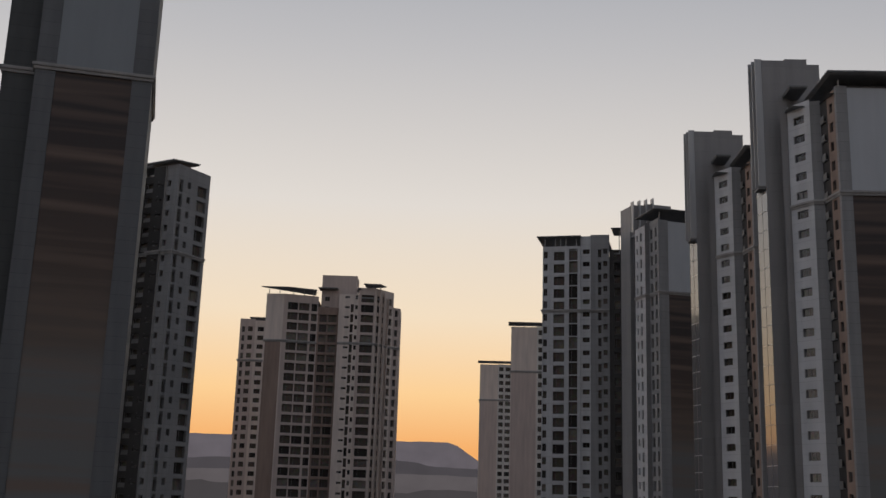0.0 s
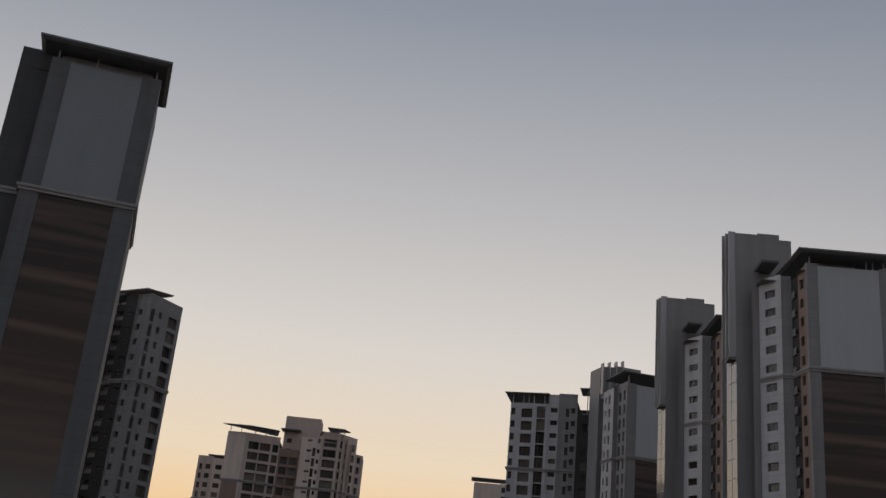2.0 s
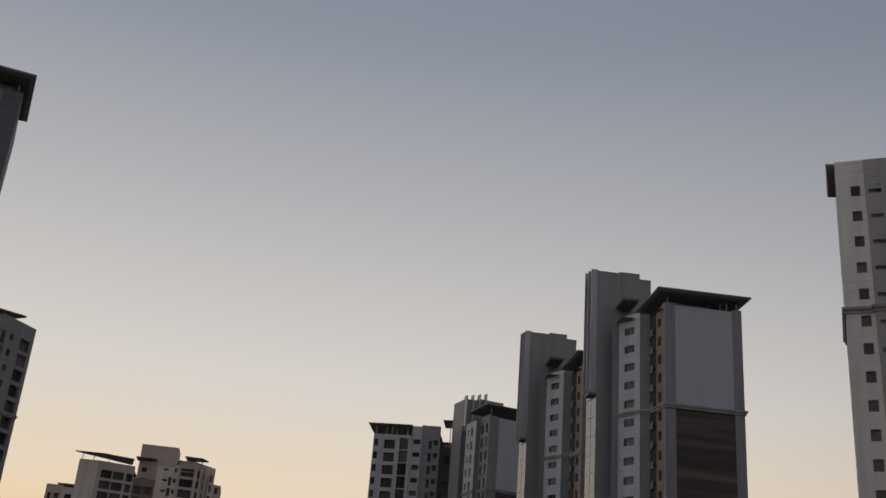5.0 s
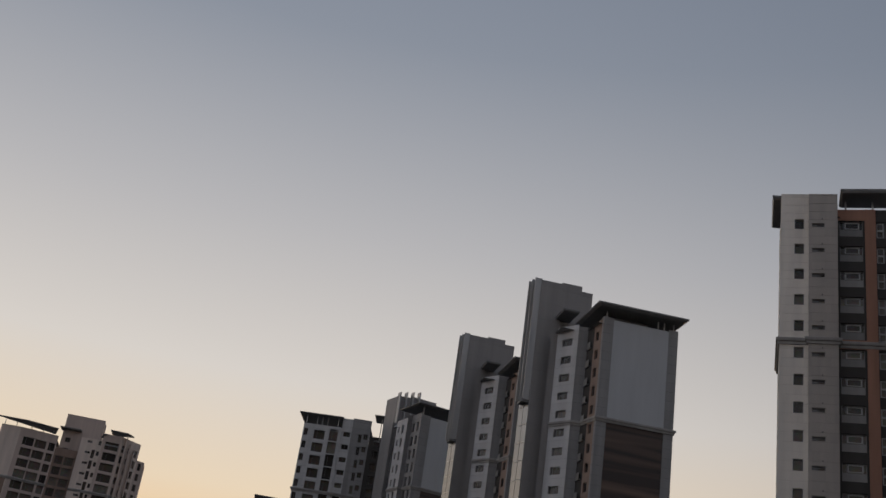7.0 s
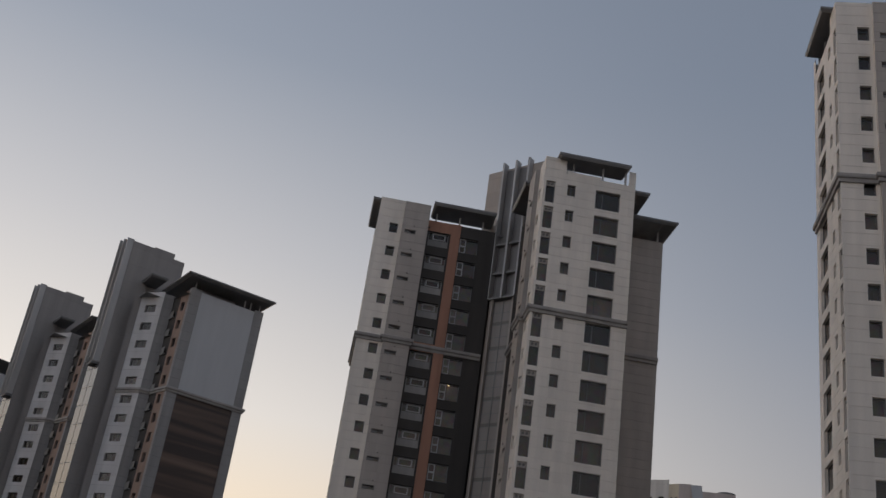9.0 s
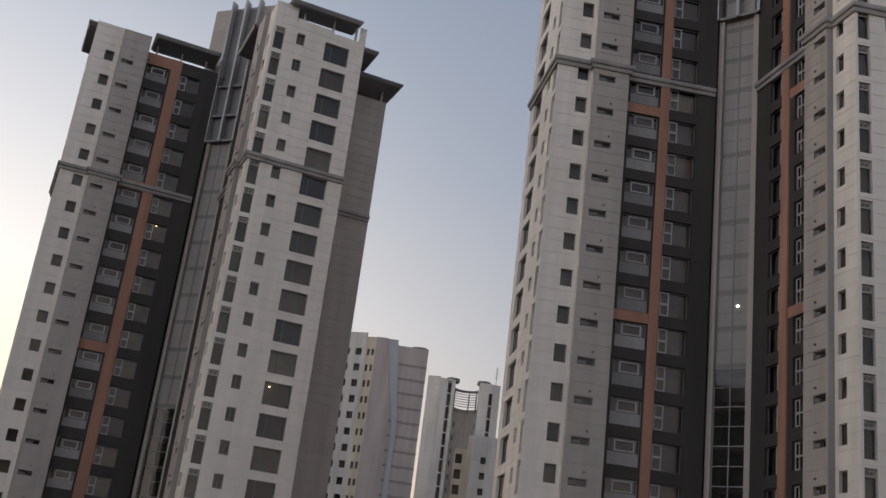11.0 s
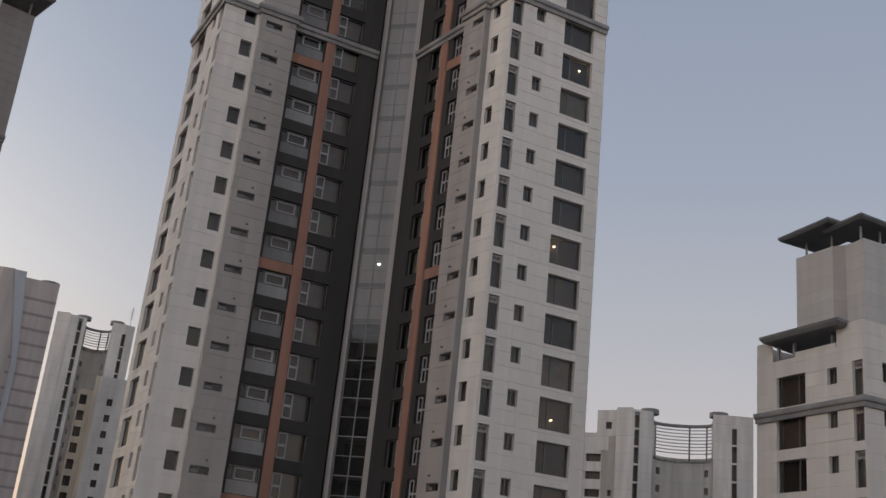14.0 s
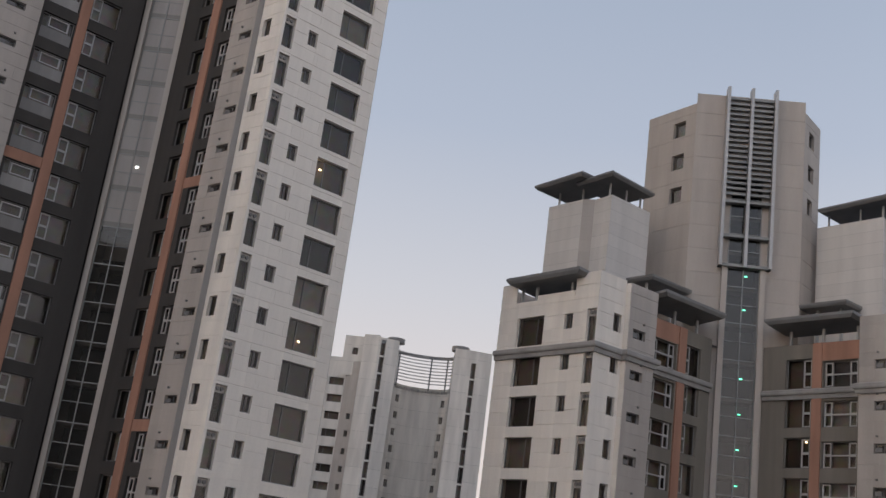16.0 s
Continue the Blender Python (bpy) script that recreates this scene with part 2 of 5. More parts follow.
class Soup:
    """Collects quads and boxes for one mesh."""

    def __init__(self):
        self.v, self.f, self.s = [], [], []

    def quad(self, a, b, c, d, slot=0):
        i = len(self.v)
        self.v += [tuple(a), tuple(b), tuple(c), tuple(d)]
        self.f.append((i, i + 1, i + 2, i + 3))
        self.s.append(slot)

    def box(self, x0, x1, y0, y1, z0, z1, slot=0):
        i = len(self.v)
        self.v += [(x0, y0, z0), (x1, y0, z0), (x1, y1, z0), (x0, y1, z0), (x0, y0, z1), (x1, y0, z1), (x1, y1, z1), (x0, y1, z1)]
        for q in ((0, 3, 2, 1), (4, 5, 6, 7), (0, 1, 5, 4), (1, 2, 6, 5), (2, 3, 7, 6), (3, 0, 4, 7)):
            self.f.append(tuple(i + k for k in q))
            self.s.append(slot)

    def beam(self, p, q, r, slot=0):
        """A square bar of half-width r between two points."""
        p, q = Vector(p), Vector(q)
        d = (q - p).normalized()
        side = d.cross(Vector((0, 0, 1)) if abs(d.z) < 0.9 else Vector((1, 0, 0))).normalized() * r
        up = d.cross(side).normalized() * r
        i = len(self.v)
        for e in (p, q):
            self.v += [tuple(e - side - up), tuple(e + side - up), tuple(e + side + up), tuple(e - side + up)]
        for k in range(4):
            self.f.append((i + k, i + (k + 1) % 4, i + 4 + (k + 1) % 4, i + 4 + k))
            self.s.append(slot)
        self.f += [(i + 3, i + 2, i + 1, i), (i + 4, i + 5, i + 6, i + 7)]
        self.s += [slot, slot]

    def prism(self, poly, z0, z1, slot=0):
        n, i = len(poly), len(self.v)
        self.v += [(x, y, z0) for x, y in poly] + [(x, y, z1) for x, y in poly]
        for k in range(n):
            self.f.append((i + k, i + (k + 1) % n, i + n + (k + 1) % n, i + n + k))
            self.s.append(slot)
        self.f.append(tuple(i + n + k for k in range(n)))
        self.f.append(tuple(i + n - 1 - k for k in range(n)))
        self.s += [slot, slot]

    def prism_y(self, x, z, r, y0, y1, slot=0):
        """A short round stub along y."""
        i = len(self.v)
        ring = [(x + r * math.cos(k * math.pi / 4), z + r * math.sin(k * math.pi / 4)) for k in range(8)]
        self.v += [(a, y0, c) for a, c in ring] + [(a, y1, c) for a, c in ring]
        for k in range(8):
            self.f.append((i + k, i + (k + 1) % 8, i + 8 + (k + 1) % 8, i + 8 + k))
            self.s.append(slot)
        self.f.append(tuple(i + k for k in reversed(range(8))))
        self.s.append(slot)

    def mesh(self, name, mats):
        return mesh_from(name, self.v, self.f, mats, self.s)


WINDOW_MESHES = {}


def plate(solid_x, solid_z, w, h, depth):
    """A frame cut from one plate: bars where x or z lies in a solid stretch, holes elsewhere; one connected piece."""
    xs = sorted({round(v, 4) for p in solid_x for v in p} | {0, round(w, 4)})
    zs = sorted({round(v, 4) for p in solid_z for v in p} | {0, round(h, 4)})

    def full(i, k):
        if not (0 <= i < len(xs) - 1 and 0 <= k < len(zs) - 1):
            return False
        x, z = (xs[i] + xs[i + 1]) / 2, (zs[k] + zs[k + 1]) / 2
        return any(a < x < c for a, c in solid_x) or any(a < z < c for a, c in solid_z)

    s, index = Soup(), {}

    def vert(i, k, y):
        key = (i, k, y)
        if key not in index:
            index[key] = len(s.v)
            s.v.append((xs[i], y, zs[k]))
        return index[key]

    for i in range(len(xs) - 1):
        for k in range(len(zs) - 1):
            if not full(i, k):
                continue
            c = ((i, k), (i + 1, k), (i + 1, k + 1), (i, k + 1))
            s.f.append(tuple(vert(*p, 0.0) for p in c))
            s.f.append(tuple(vert(*p, depth) for p in reversed(c)))
            for n, (di, dk) in enumerate(((0, -1), (1, 0), (0, 1), (-1, 0))):
                if not full(i + di, k + dk):
                    p, q = c[n], c[(n + 1) % 4]
                    s.f.append((vert(*q, 0.0), vert(*p, 0.0), vert(*p, depth), vert(*q, depth)))
    s.s = [0] * len(s.f)
    return s


def window_meshes(kind, w, h):
    """Frame and pane of a window of one kind: x along the wall, y into it, z up."""
    key = (kind, round(w, 2), round(h, 2))
    if key in WINDOW_MESHES:
        return WINDOW_MESHES[key]
    t, bar = 0.07, 0.06
    xs, zs = [0, t, w - t, w], [0, t, h - t, h]
    p0, p1 = t, h - t
    bars_x, bars_z, solid_z = [], [], []
    if kind == "big":
        bars_x = [w * 0.3]
    elif kind == "big_right":
        bars_x = [w * 0.7]
    elif kind == "small":
        bars_x = [w * 0.5]
    elif kind == "tall":
        bars_z, solid_z, p1 = [], [(h - 0.5, h)], h - 0.5
    elif kind == "vent":
        bars_x = [w * 0.5]
    elif kind == "plain":
        bars_x = []
    elif kind == "balcony":
        bars_x, solid_z = [w * 0.2, w * 0.86], [(0, h * 0.48)]
        p0 = h * 0.48
    elif kind == "sliding":
        bars_x = [w * 0.36]
    elif kind == "sliding_right":
        bars_x = [w * 0.64]
    elif kind == "triple":
        bars_x = [w * 0.26, w * 0.74]
    solid_x = [(0, t), (w - t, w)] + [(x - bar / 2, x + bar / 2) for x in bars_x]
    solid_z = solid_z + [(0, t), (h - t, h)] + [(z - bar / 2, z + bar / 2) for z in bars_z]
    s = plate(solid_x, solid_z, w, h, 0.08)
    if kind == "tall":          # two exhaust cowls in the head panel
        for k in range(2):
            cx = w * (0.32 + 0.36 * k)
            s.prism_y(cx, h - 0.25, 0.13, -0.12, 0.0)
    elif kind == "vent":
        s.box(w * 0.06, w * 0.44, -0.14, 0.0, h * 0.15, h * 0.6)
    g = Soup()
    g.quad((t, 0.045, p0), (w - t, 0.045, p0), (w - t, 0.045, p1), (t, 0.045, p1))
    # opening sashes in pale frames, and the panel with the flue cowls over a tall window
    spots = {"balcony": [(0.23, 0.84, 0.52, 0.93)], "sliding": [(0.035, 0.35, 0.04, 0.5), (0.035, 0.35, 0.5, 0.96)], "sliding_right": [(0.65, 0.965, 0.04, 0.5), (0.65, 0.965, 0.5, 0.96)],
             "triple": [(0.03, 0.25, 0.04, 0.5), (0.03, 0.25, 0.5, 0.96), (0.75, 0.97, 0.04, 0.5), (0.75, 0.97, 0.5, 0.96)]}.get(kind, [])
    sash = Soup()
    for a, c, e, f in spots:
        p = plate([(0, 0.085), ((c - a) * w - 0.085, (c - a) * w)], [(0, 0.085), ((f - e) * h - 0.085, (f - e) * h)], (c - a) * w, (f - e) * h, 0.09)
        i = len(sash.v)
        sash.v += [(x + a * w, y - 0.035, z + e * h) for x, y, z in p.v]
        sash.f += [tuple(i + k for k in q) for q in p.f]
        sash.s += p.s
    if kind == "triple":
        sash.box(w * 0.25, w * 0.75, -0.03, 0.05, h * 0.47, h * 0.52)
    if kind == "tall":
        sash.box(0.03, w - 0.03, -0.03, 0.0, h - 0.52, h - 0.04)
    extra = sash.mesh("sash_" + kind, PALE_FRAME if kind != "tall" else GREY) if sash.f else None
    WINDOW_MESHES[key] = s.mesh("window_" + kind, {"balcony": BALCONY}.get(kind, FRAME)), g.mesh("pane_" + kind, GLASS), extra
    return WINDOW_MESHES[key]


PANEL_MESHES = {}


def panel_mesh(w, h, mat):
    """One cladding panel, with a slightly rounded edge."""
    key = (w, h, mat.name)
    if key not in PANEL_MESHES:
        r, e, d = 0.012, 0.003, 0.03
        s = Soup()
        s.v = [(e, 0, r), (w - e, 0, r), (w - e, 0, h - r), (e, 0, h - r), (0, r, 0), (w, r, 0), (w, r, h), (0, r, h), (0, d, 0), (w, d, 0), (w, d, h), (0, d, h)]
        s.f = [(0, 1, 2, 3)]
        for k in range(4):
            j = (k + 1) % 4
            s.f += [(j, k, 4 + k, 4 + j), (4 + j, 4 + k, 8 + k, 8 + j)]
        s.s = [0] * len(s.f)
        PANEL_MESHES[key] = s.mesh("cladding_panel", mat)
    return PANEL_MESHES[key]


def facade(thing, p0, p1, z0, z1, mat, cols=(), floors=(), reveal=0.22, room=0.4, panes=True, name="wall", pieces=None):
    """One wall from p0 to p1 (left to right from outside). cols: (u0, u1, sill, head, kind) in every storey base of floors."""
    p0, p1 = Vector((*p0, 0)), Vector((*p1, 0))
    d = (p1 - p0).normalized()
    width = (p1 - p0).length
    inward = Vector((-d.y, d.x, 0))
    s, rooms, loose = Soup(), Soup(), []

    def at(u, z, y=0.0):
        return tuple(p0 + d * u + inward * y + Vector((0, 0, z)))

    def rect(u0, u1, za, zb):
        if u1 - u0 < 1e-4 or zb - za < 1e-4:
            return
        if mat not in PANELS or u1 - u0 < 0.3:
            s.quad(at(u0, za), at(u1, za), at(u1, zb), at(u0, zb))
            return
        # cladding: panels in courses, proud of a recessed backing
        course, length = PANELS[mat]
        gap, deep = 0.014, 0.03
        s.quad(at(u0, za, deep), at(u1, za, deep), at(u1, zb, deep), at(u0, zb, deep))
        k = math.floor(za / course)
        while k * course < zb:
            a, c = max(za, k * course + gap), min(zb, (k + 1) * course - gap)
            if c - a > 0.03:
                j = math.floor(u0 / length) - 1
                shift = (k % 3) * length / 3
                while j * length + shift < u1:
                    e, f = max(u0, j * length + shift + gap * 0.12), min(u1, (j + 1) * length + shift - gap * 0.12)
                    if f - e > 0.2 and pieces and pieces[0] < a and c < pieces[1]:
                        loose.append((e, a, round(f - e, 2), round(c - a, 2)))
                    elif f - e > 0.03:
                        i = len(s.v)
                        s.v += [at(e, a), at(f, a), at(f, c), at(e, c), at(e, a, deep), at(f, a, deep), at(f, c, deep), at(e, c, deep)]
                        s.f += [(i, i + 1, i + 2, i + 3), (i + 1, i, i + 4, i + 5), (i + 2, i + 1, i + 5, i + 6), (i + 3, i + 2, i + 6, i + 7), (i, i + 3, i + 7, i + 4)]
                        s.s += [0] * 5
                    j += 1
            k += 1

    turn = Matrix(((d.x, inward.x, 0, 0), (d.y, inward.y, 0, 0), (0, 0, 1, 0), (0, 0, 0, 1)))
    u = 0.0
    for u0, u1, sill, head, kind in sorted(cols):
        rect(u, u0, z0, z1)
        z = z0
        for base in sorted(floors):
            a, b = base + sill, base + head
            if a < z0 + 0.1 or b > z1 - 0.1:
                continue
            rect(u0, u1, z, a)
            for q in (((u0, a), (u1, a)), ((u1, a), (u1, b)), ((u1, b), (u0, b)), ((u0, b), (u0, a))):
                (ua, za), (ub, zb) = q
                s.quad(at(ua, za), at(ub, zb), at(ub, zb, reveal + room), at(ua, za, reveal + room))
            rooms.quad(at(u0, a, reveal + room), at(u1, a, reveal + room), at(u1, b, reveal + room), at(u0, b, reveal + room))
            fr, pa, extra = window_meshes(kind, u1 - u0, b - a)
            w = part("window", fr, thing, m=Matrix.Translation(at(u0, a, reveal)) @ turn)
            if panes:
                part("pane", pa, w)
                if extra:
                    part("sash" if kind != "tall" else "flue_panel", extra, w)
            z = b
        rect(u0, u1, z, z1)
        u = u1
    rect(u, width, z0, z1)
    wall = part(name, s.mesh(name, mat), thing)
    for e, a, w, h in loose:
        part("cladding_panel", panel_mesh(w, h, mat), wall, m=Matrix.Translation(at(e, a)) @ turn)
    if rooms.f:
        tagged(part("room_interior", rooms.mesh("room_interior", ROOM if panes else DIM_ROOM), thing), kind="stuff")


def cornice(thing, pts, z, out=0.35, h=0.75, mat=None):
    """A two-step ledge swept along a run of wall corners (left to right from outside)."""
    mat = mat or LEDGE
    s = Soup()
    n = len(pts)
    P = [Vector((*p, 0)) for p in pts]
    normals = []
    for i in range(n):
        ns = []
        for a, b in ((i - 1, i), (i, i + 1)):
            if 0 <= a and b < n:
                d = (P[b] - P[a]).normalized()
                ns.append(Vector((d.y, -d.x, 0)))
        if len(ns) == 2:
            m = (ns[0] + ns[1]).normalized()
            normals.append(m / max(0.4, m.dot(ns[0])))
        else:
            normals.append(ns[0])
    prof = [(-0.05, -0.5 * h), (out * 0.45, -0.5 * h), (out * 0.55, -0.12 * h), (out * 0.9, -0.05 * h), (out, 0.1 * h), (out, 0.38 * h), (out * 0.4, 0.5 * h), (-0.05, 0.5 * h)]
    rows = [[tuple(P[i] + normals[i] * o + Vector((0, 0, z + dz))) for o, dz in prof] for i in range(n)]
    for i in range(n - 1):
        for k in range(len(prof) - 1):
            s.quad(rows[i][k], rows[i + 1][k], rows[i + 1][k + 1], rows[i][k + 1])
    for e in (rows[0], list(reversed(rows[-1]))):
        i = len(s.v)
        s.v += e
        s.f.append(tuple(range(i, i + len(e))))
        s.s.append(0)
    part("cornice", s.mesh("cornice", mat), thing)


def canopy(thing, quad_pts, z, posts=(), post_base=0.0, thick=0.45, rise=(0, 0, 0, 0), post=0.09):
    """A flat roof canopy with a bevelled underside edge, on slender posts."""
    c = sum((Vector(p) for p in quad_pts), Vector((0, 0))) / len(quad_pts)
    n = len(quad_pts)
    s = Soup()
    low = [(*(c + (Vector(p) - c) * 0.93), z + r) for p, r in zip(quad_pts, rise)]
    mid = [(*p, z + thick * 0.55 + r) for p, r in zip(quad_pts, rise)]
    top = [(*p, z + thick + r) for p, r in zip(quad_pts, rise)]
    s.v = low + mid + top
    for j in (0, n):
        for k in range(n):
            s.f.append((j + k, j + (k + 1) % n, j + n + (k + 1) % n, j + n + k))
    s.f += [tuple(range(2 * n, 3 * n)), tuple(reversed(range(n)))]
    s.s = [0] * len(s.f)
    ob = part("canopy", s.mesh("canopy", METAL), thing, "dark grey metal roof canopy")
    for x, y in posts:
        t = Soup()
        t.box(x - post, x + post, y - post, y + post, post_base, z + 0.1)
        part("post", t.mesh("post", FIN), ob)
    return ob


def solid(thing, name, poly, z0, z1, mat, label=""):
    s = Soup()
    s.prism(poly, z0, z1)
    return part(name, s.mesh(name, mat), thing, label)


def building(name, x, y, turn, label, group=""):
    e = new(name)
    e.empty_display_size = 2
    e.matrix_world = pose(x, y, 0, 0, 0, turn)
    return tagged(e, label, "apartment tower", group)


# ---------------------------------------------------------------- V-shaped towers: two mirrored wings round a stair core
# columns along an end wall (from its inner corner), window heights in a storey, and bays along an inner side
UNIT = {"E": 8.6, "tall": (0.2, 1.06), "small": (2.25, 3.03), "big": (4.78, 7.45),
        "heights": {"tall": (0.45, 2.83), "small": (1.45, 2.56), "big": (0.37, 2.5), "plain": (1.45, 2.8), "vent": (1.43, 1.97), "balcony": (0.6, 2.6), "sliding": (0.6, 2.6)},
        "plain": (1.67, 2.6), "grey": (2.84, 5.8), "vent": (3.32, 4.68), "first": (6.3, 8.74), "pier": (8.8, 9.55), "second": (9.62, 11.9), "end": 13.5, "kinds": ("balcony", "sliding"), "terrace": (0.7, 1.65, 0.0)}
PROUD = -0.45          # the grey strip stands forward of the white one


def wing(thing, place, flip, zb, top_floors, panes=True, pal=None, end_canopy=True, unit=None, pieces=None, rear=14.5):
    """place(a, b): a runs from the wing's end to the core, b backwards. zb: height of the cornice."""
    white, grey, dark, pier = pal or (WHITE, GREY, DARK, ORANGE)
    unit = unit or UNIT
    E, hts = unit["E"], unit["heights"]
    low = int(zb // STOREY)
    floors = [zb + 0.05 + STOREY * k for k in range(-low, top_floors)]
    top = zb + STOREY * top_floors + 2.45        # parapet of the tall front part
    dark_top = top - 1.6

    def face(pa, pb, z0, z1, mat, cols=(), fl=floors, loose=None):
        w = (Vector(pb) - Vector(pa)).length
        a, b = place(*pa), place(*pb)
        k = (Vector(b) - Vector(a)).length / w
        if flip:
            a, b, cols = b, a, [(w - u1, w - u0, s0, s1, kind) for u0, u1, s0, s1, kind in cols]
        cols = [(u0 * k, u1 * k, s0, s1, kind) for u0, u1, s0, s1, kind in cols]
        facade(thing, a, b, z0, z1, mat, cols, fl, panes=panes, pieces=loose)

    def run(pts):
        pts = [place(*p) for p in pts]
        return pts[::-1] if flip else pts

    def column(key, kind, u0=0.0):
        rows = {"first": "balcony", "second": "sliding"}.get(key, key)
        return (unit[key][0] - u0, unit[key][1] - u0, *hts[rows], kind)

    # end wall, up to the terrace opening under the canopy
    cols = [(E - unit[key][1], E - unit[key][0], *hts[key], kind) for key, kind in (("big", "big" if flip else "big_right"), ("small", "small"), ("tall", "tall"))]
    pillar, sunk, lift = unit["terrace"]
    face((0, E), (0, 0), 0, top - sunk, white, cols, floors, pieces)
    face((0, E), (0, E - pillar), top - sunk, top, white)
    if not end_canopy:
        face((0, E - pillar), (0, 2.2), top - sunk, top, white)
    face((0, 2.2), (0, 0), top - sunk, top, white)
    # inner side: white strip, forward grey strip, recessed charcoal bays with a terracotta pier
    g0, g1 = unit["grey"]
    p0, p1 = unit["pier"]
    end = unit["end"]
    face((0, 0), (g0, 0), 0, top, white, [column("plain", "plain")])
    # in the flipped wing this return's shade is painted with the cornice grey
    face((g0, 0), (g0, PROUD), 0, top - 0.2, LEDGE if flip else white)
    face((g0, PROUD), (g1, PROUD), 0, top - 0.2, grey, [column("vent", "vent", g0)])
    face((g1, PROUD), (g1, 0.5), 0, top - 0.2, grey)
    face((g0, 0.02), (g0, 2.5), top - 2.2, top - 0.2, grey)
    face((g1, 0.5), (end, 0.5), 0, dark_top, dark, [column("first", unit["kinds"][0], g1), column("second", unit["kinds"][1], g1)])
    face((p0, 0.38), (p1, 0.38), 0, dark_top, pier, (), ())
    face((p0, 0.5), (p0, 0.38), 0, dark_top, pier, (), ())
    face((p1, 0.38), (p1, 0.5), 0, dark_top, pier, (), ())
    # terracotta spandrels between some of the balconies, and over the top ones
    for k, base in enumerate(floors):
        if k % 6 == 3 and k < len(floors) - 1:
            face((g1 + 0.02, 0.46), (p0, 0.46), base + hts["balcony"][1] + 0.05, base + STOREY + hts["balcony"][0] - 0.05, pier, (), ())
    face((g1 + 0.02, 0.46), (p0, 0.46), floors[-1] + hts["balcony"][1] + 0.05, dark_top, pier, (), ())
    # outlets of the kitchen flues on the grey strip
    s = Soup()
    for base in floors:
        a = unit["vent"][1] - 0.25
        q = [place(a - 0.06, PROUD), place(a + 0.06, PROUD), place(a + 0.06, PROUD - 0.12), place(a - 0.06, PROUD - 0.12)]
        s.prism(q, base + hts["vent"][1] + 0.42, base + hts["vent"][1] + 0.54)
    tagged(part("flue_outlets", s.mesh("flue_outlets", FRAME), thing), kind="stuff")
    # back, roof slab, rear block
    face((end, 0.5), (end, E), dark_top - 0.6, dark_top, grey, (), ())
    s = Soup()
    s.quad(*[(*place(a, b), top - 2.6) for a, b in ((0.2, E), (6.0, E), (6.0, 0.2), (0.2, 0.2))])
    s.quad(*[(*place(a, b), dark_top - 0.4) for a, b in ((5.9, 14.5), (14.4, 14.5), (14.4, 0.5), (5.9, 0.5))])
    part("roof_slab", s.mesh("roof_slab", ROOF), thing)
    facade(thing, *(run([(7.8, E), (0, E)])), 0, top, grey)
    facade(thing, *(run([(7.8, rear), (7.8, E)])), 0, top - 3.2, grey)
    facade(thing, *(run([(14.6, rear), (7.8, rear)])), 0, top - 3.2, grey)
    facade(thing, *(run([(g1, 0.5), (g1, E)])), dark_top - 0.5, top - 0.2, grey)
    cornice(thing, run([(0, E), (0, 0), (g0, 0), (g0, PROUD), (g1, PROUD), (g1, 0.5), (end - 0.1, 0.5)]), zb)
    cornice(thing, run([(7.8, rear), (7.8, E + 0.4)]), zb)
    # terrace canopy over the end wall, balcony canopy, rear canopies
    if not end_canopy:
        canopy(thing, run([(0.3, 6.0), (0.3, -1.2), (9.0, -1.2), (9.0, 6.0)]), top + 0.2, run([(1.2, 1.0), (3.5, 1.0)]), top - 2.4, rise=(1.0, 0, 0, 1.0))
    else:
        canopy(thing, run([(-0.9, E - pillar * 0.5 - 0.4), (-0.9, 1.2), (2.2, 1.2), (2.2, E - pillar * 0.5 - 0.4)]), top - 0.2 + lift, run([(0.3, E - pillar - 0.3), (0.3, E - 3.4), (0.5, 3.0)]), top - 2.6, rise=(0.25, 0.25, 0, 0))
        s = Soup()          # low parapet in the terrace opening
        q = run([(0.15, E - 3.6), (0.15, 2.4), (0.4, 2.4), (0.4, E - 3.6)])
        s.prism(q, top - sunk, top - sunk + 0.4)
        part("terrace_parapet", s.mesh("terrace_parapet", white), thing)
    canopy(thing, run([(6.0, -0.9), (13.2, -0.9), (13.2, 2.2), (6.0, 2.2)]), dark_top + 1.05, run([(6.6, 0.9), (9.3, 0.9), (12.0, 0.9)]), dark_top - 0.4, rise=(0.3, 0.3, 0, 0) if not flip else (0, 0, 0.3, 0.3))
    canopy(thing, run([(2.6, E + 2.4), (2.6, E - 1.0), (8.0, E - 1.0), (8.0, E + 2.4)]), top - 0.9, (), 0)
    canopy(thing, run([(6.4, rear + 1.2), (6.4, E + 0.4), (11.5, E + 0.4), (11.5, rear + 1.2)]), top - 1.6, run([(8.2, rear - 0.5), (8.2, E + 1.7)]), top - 3.4)


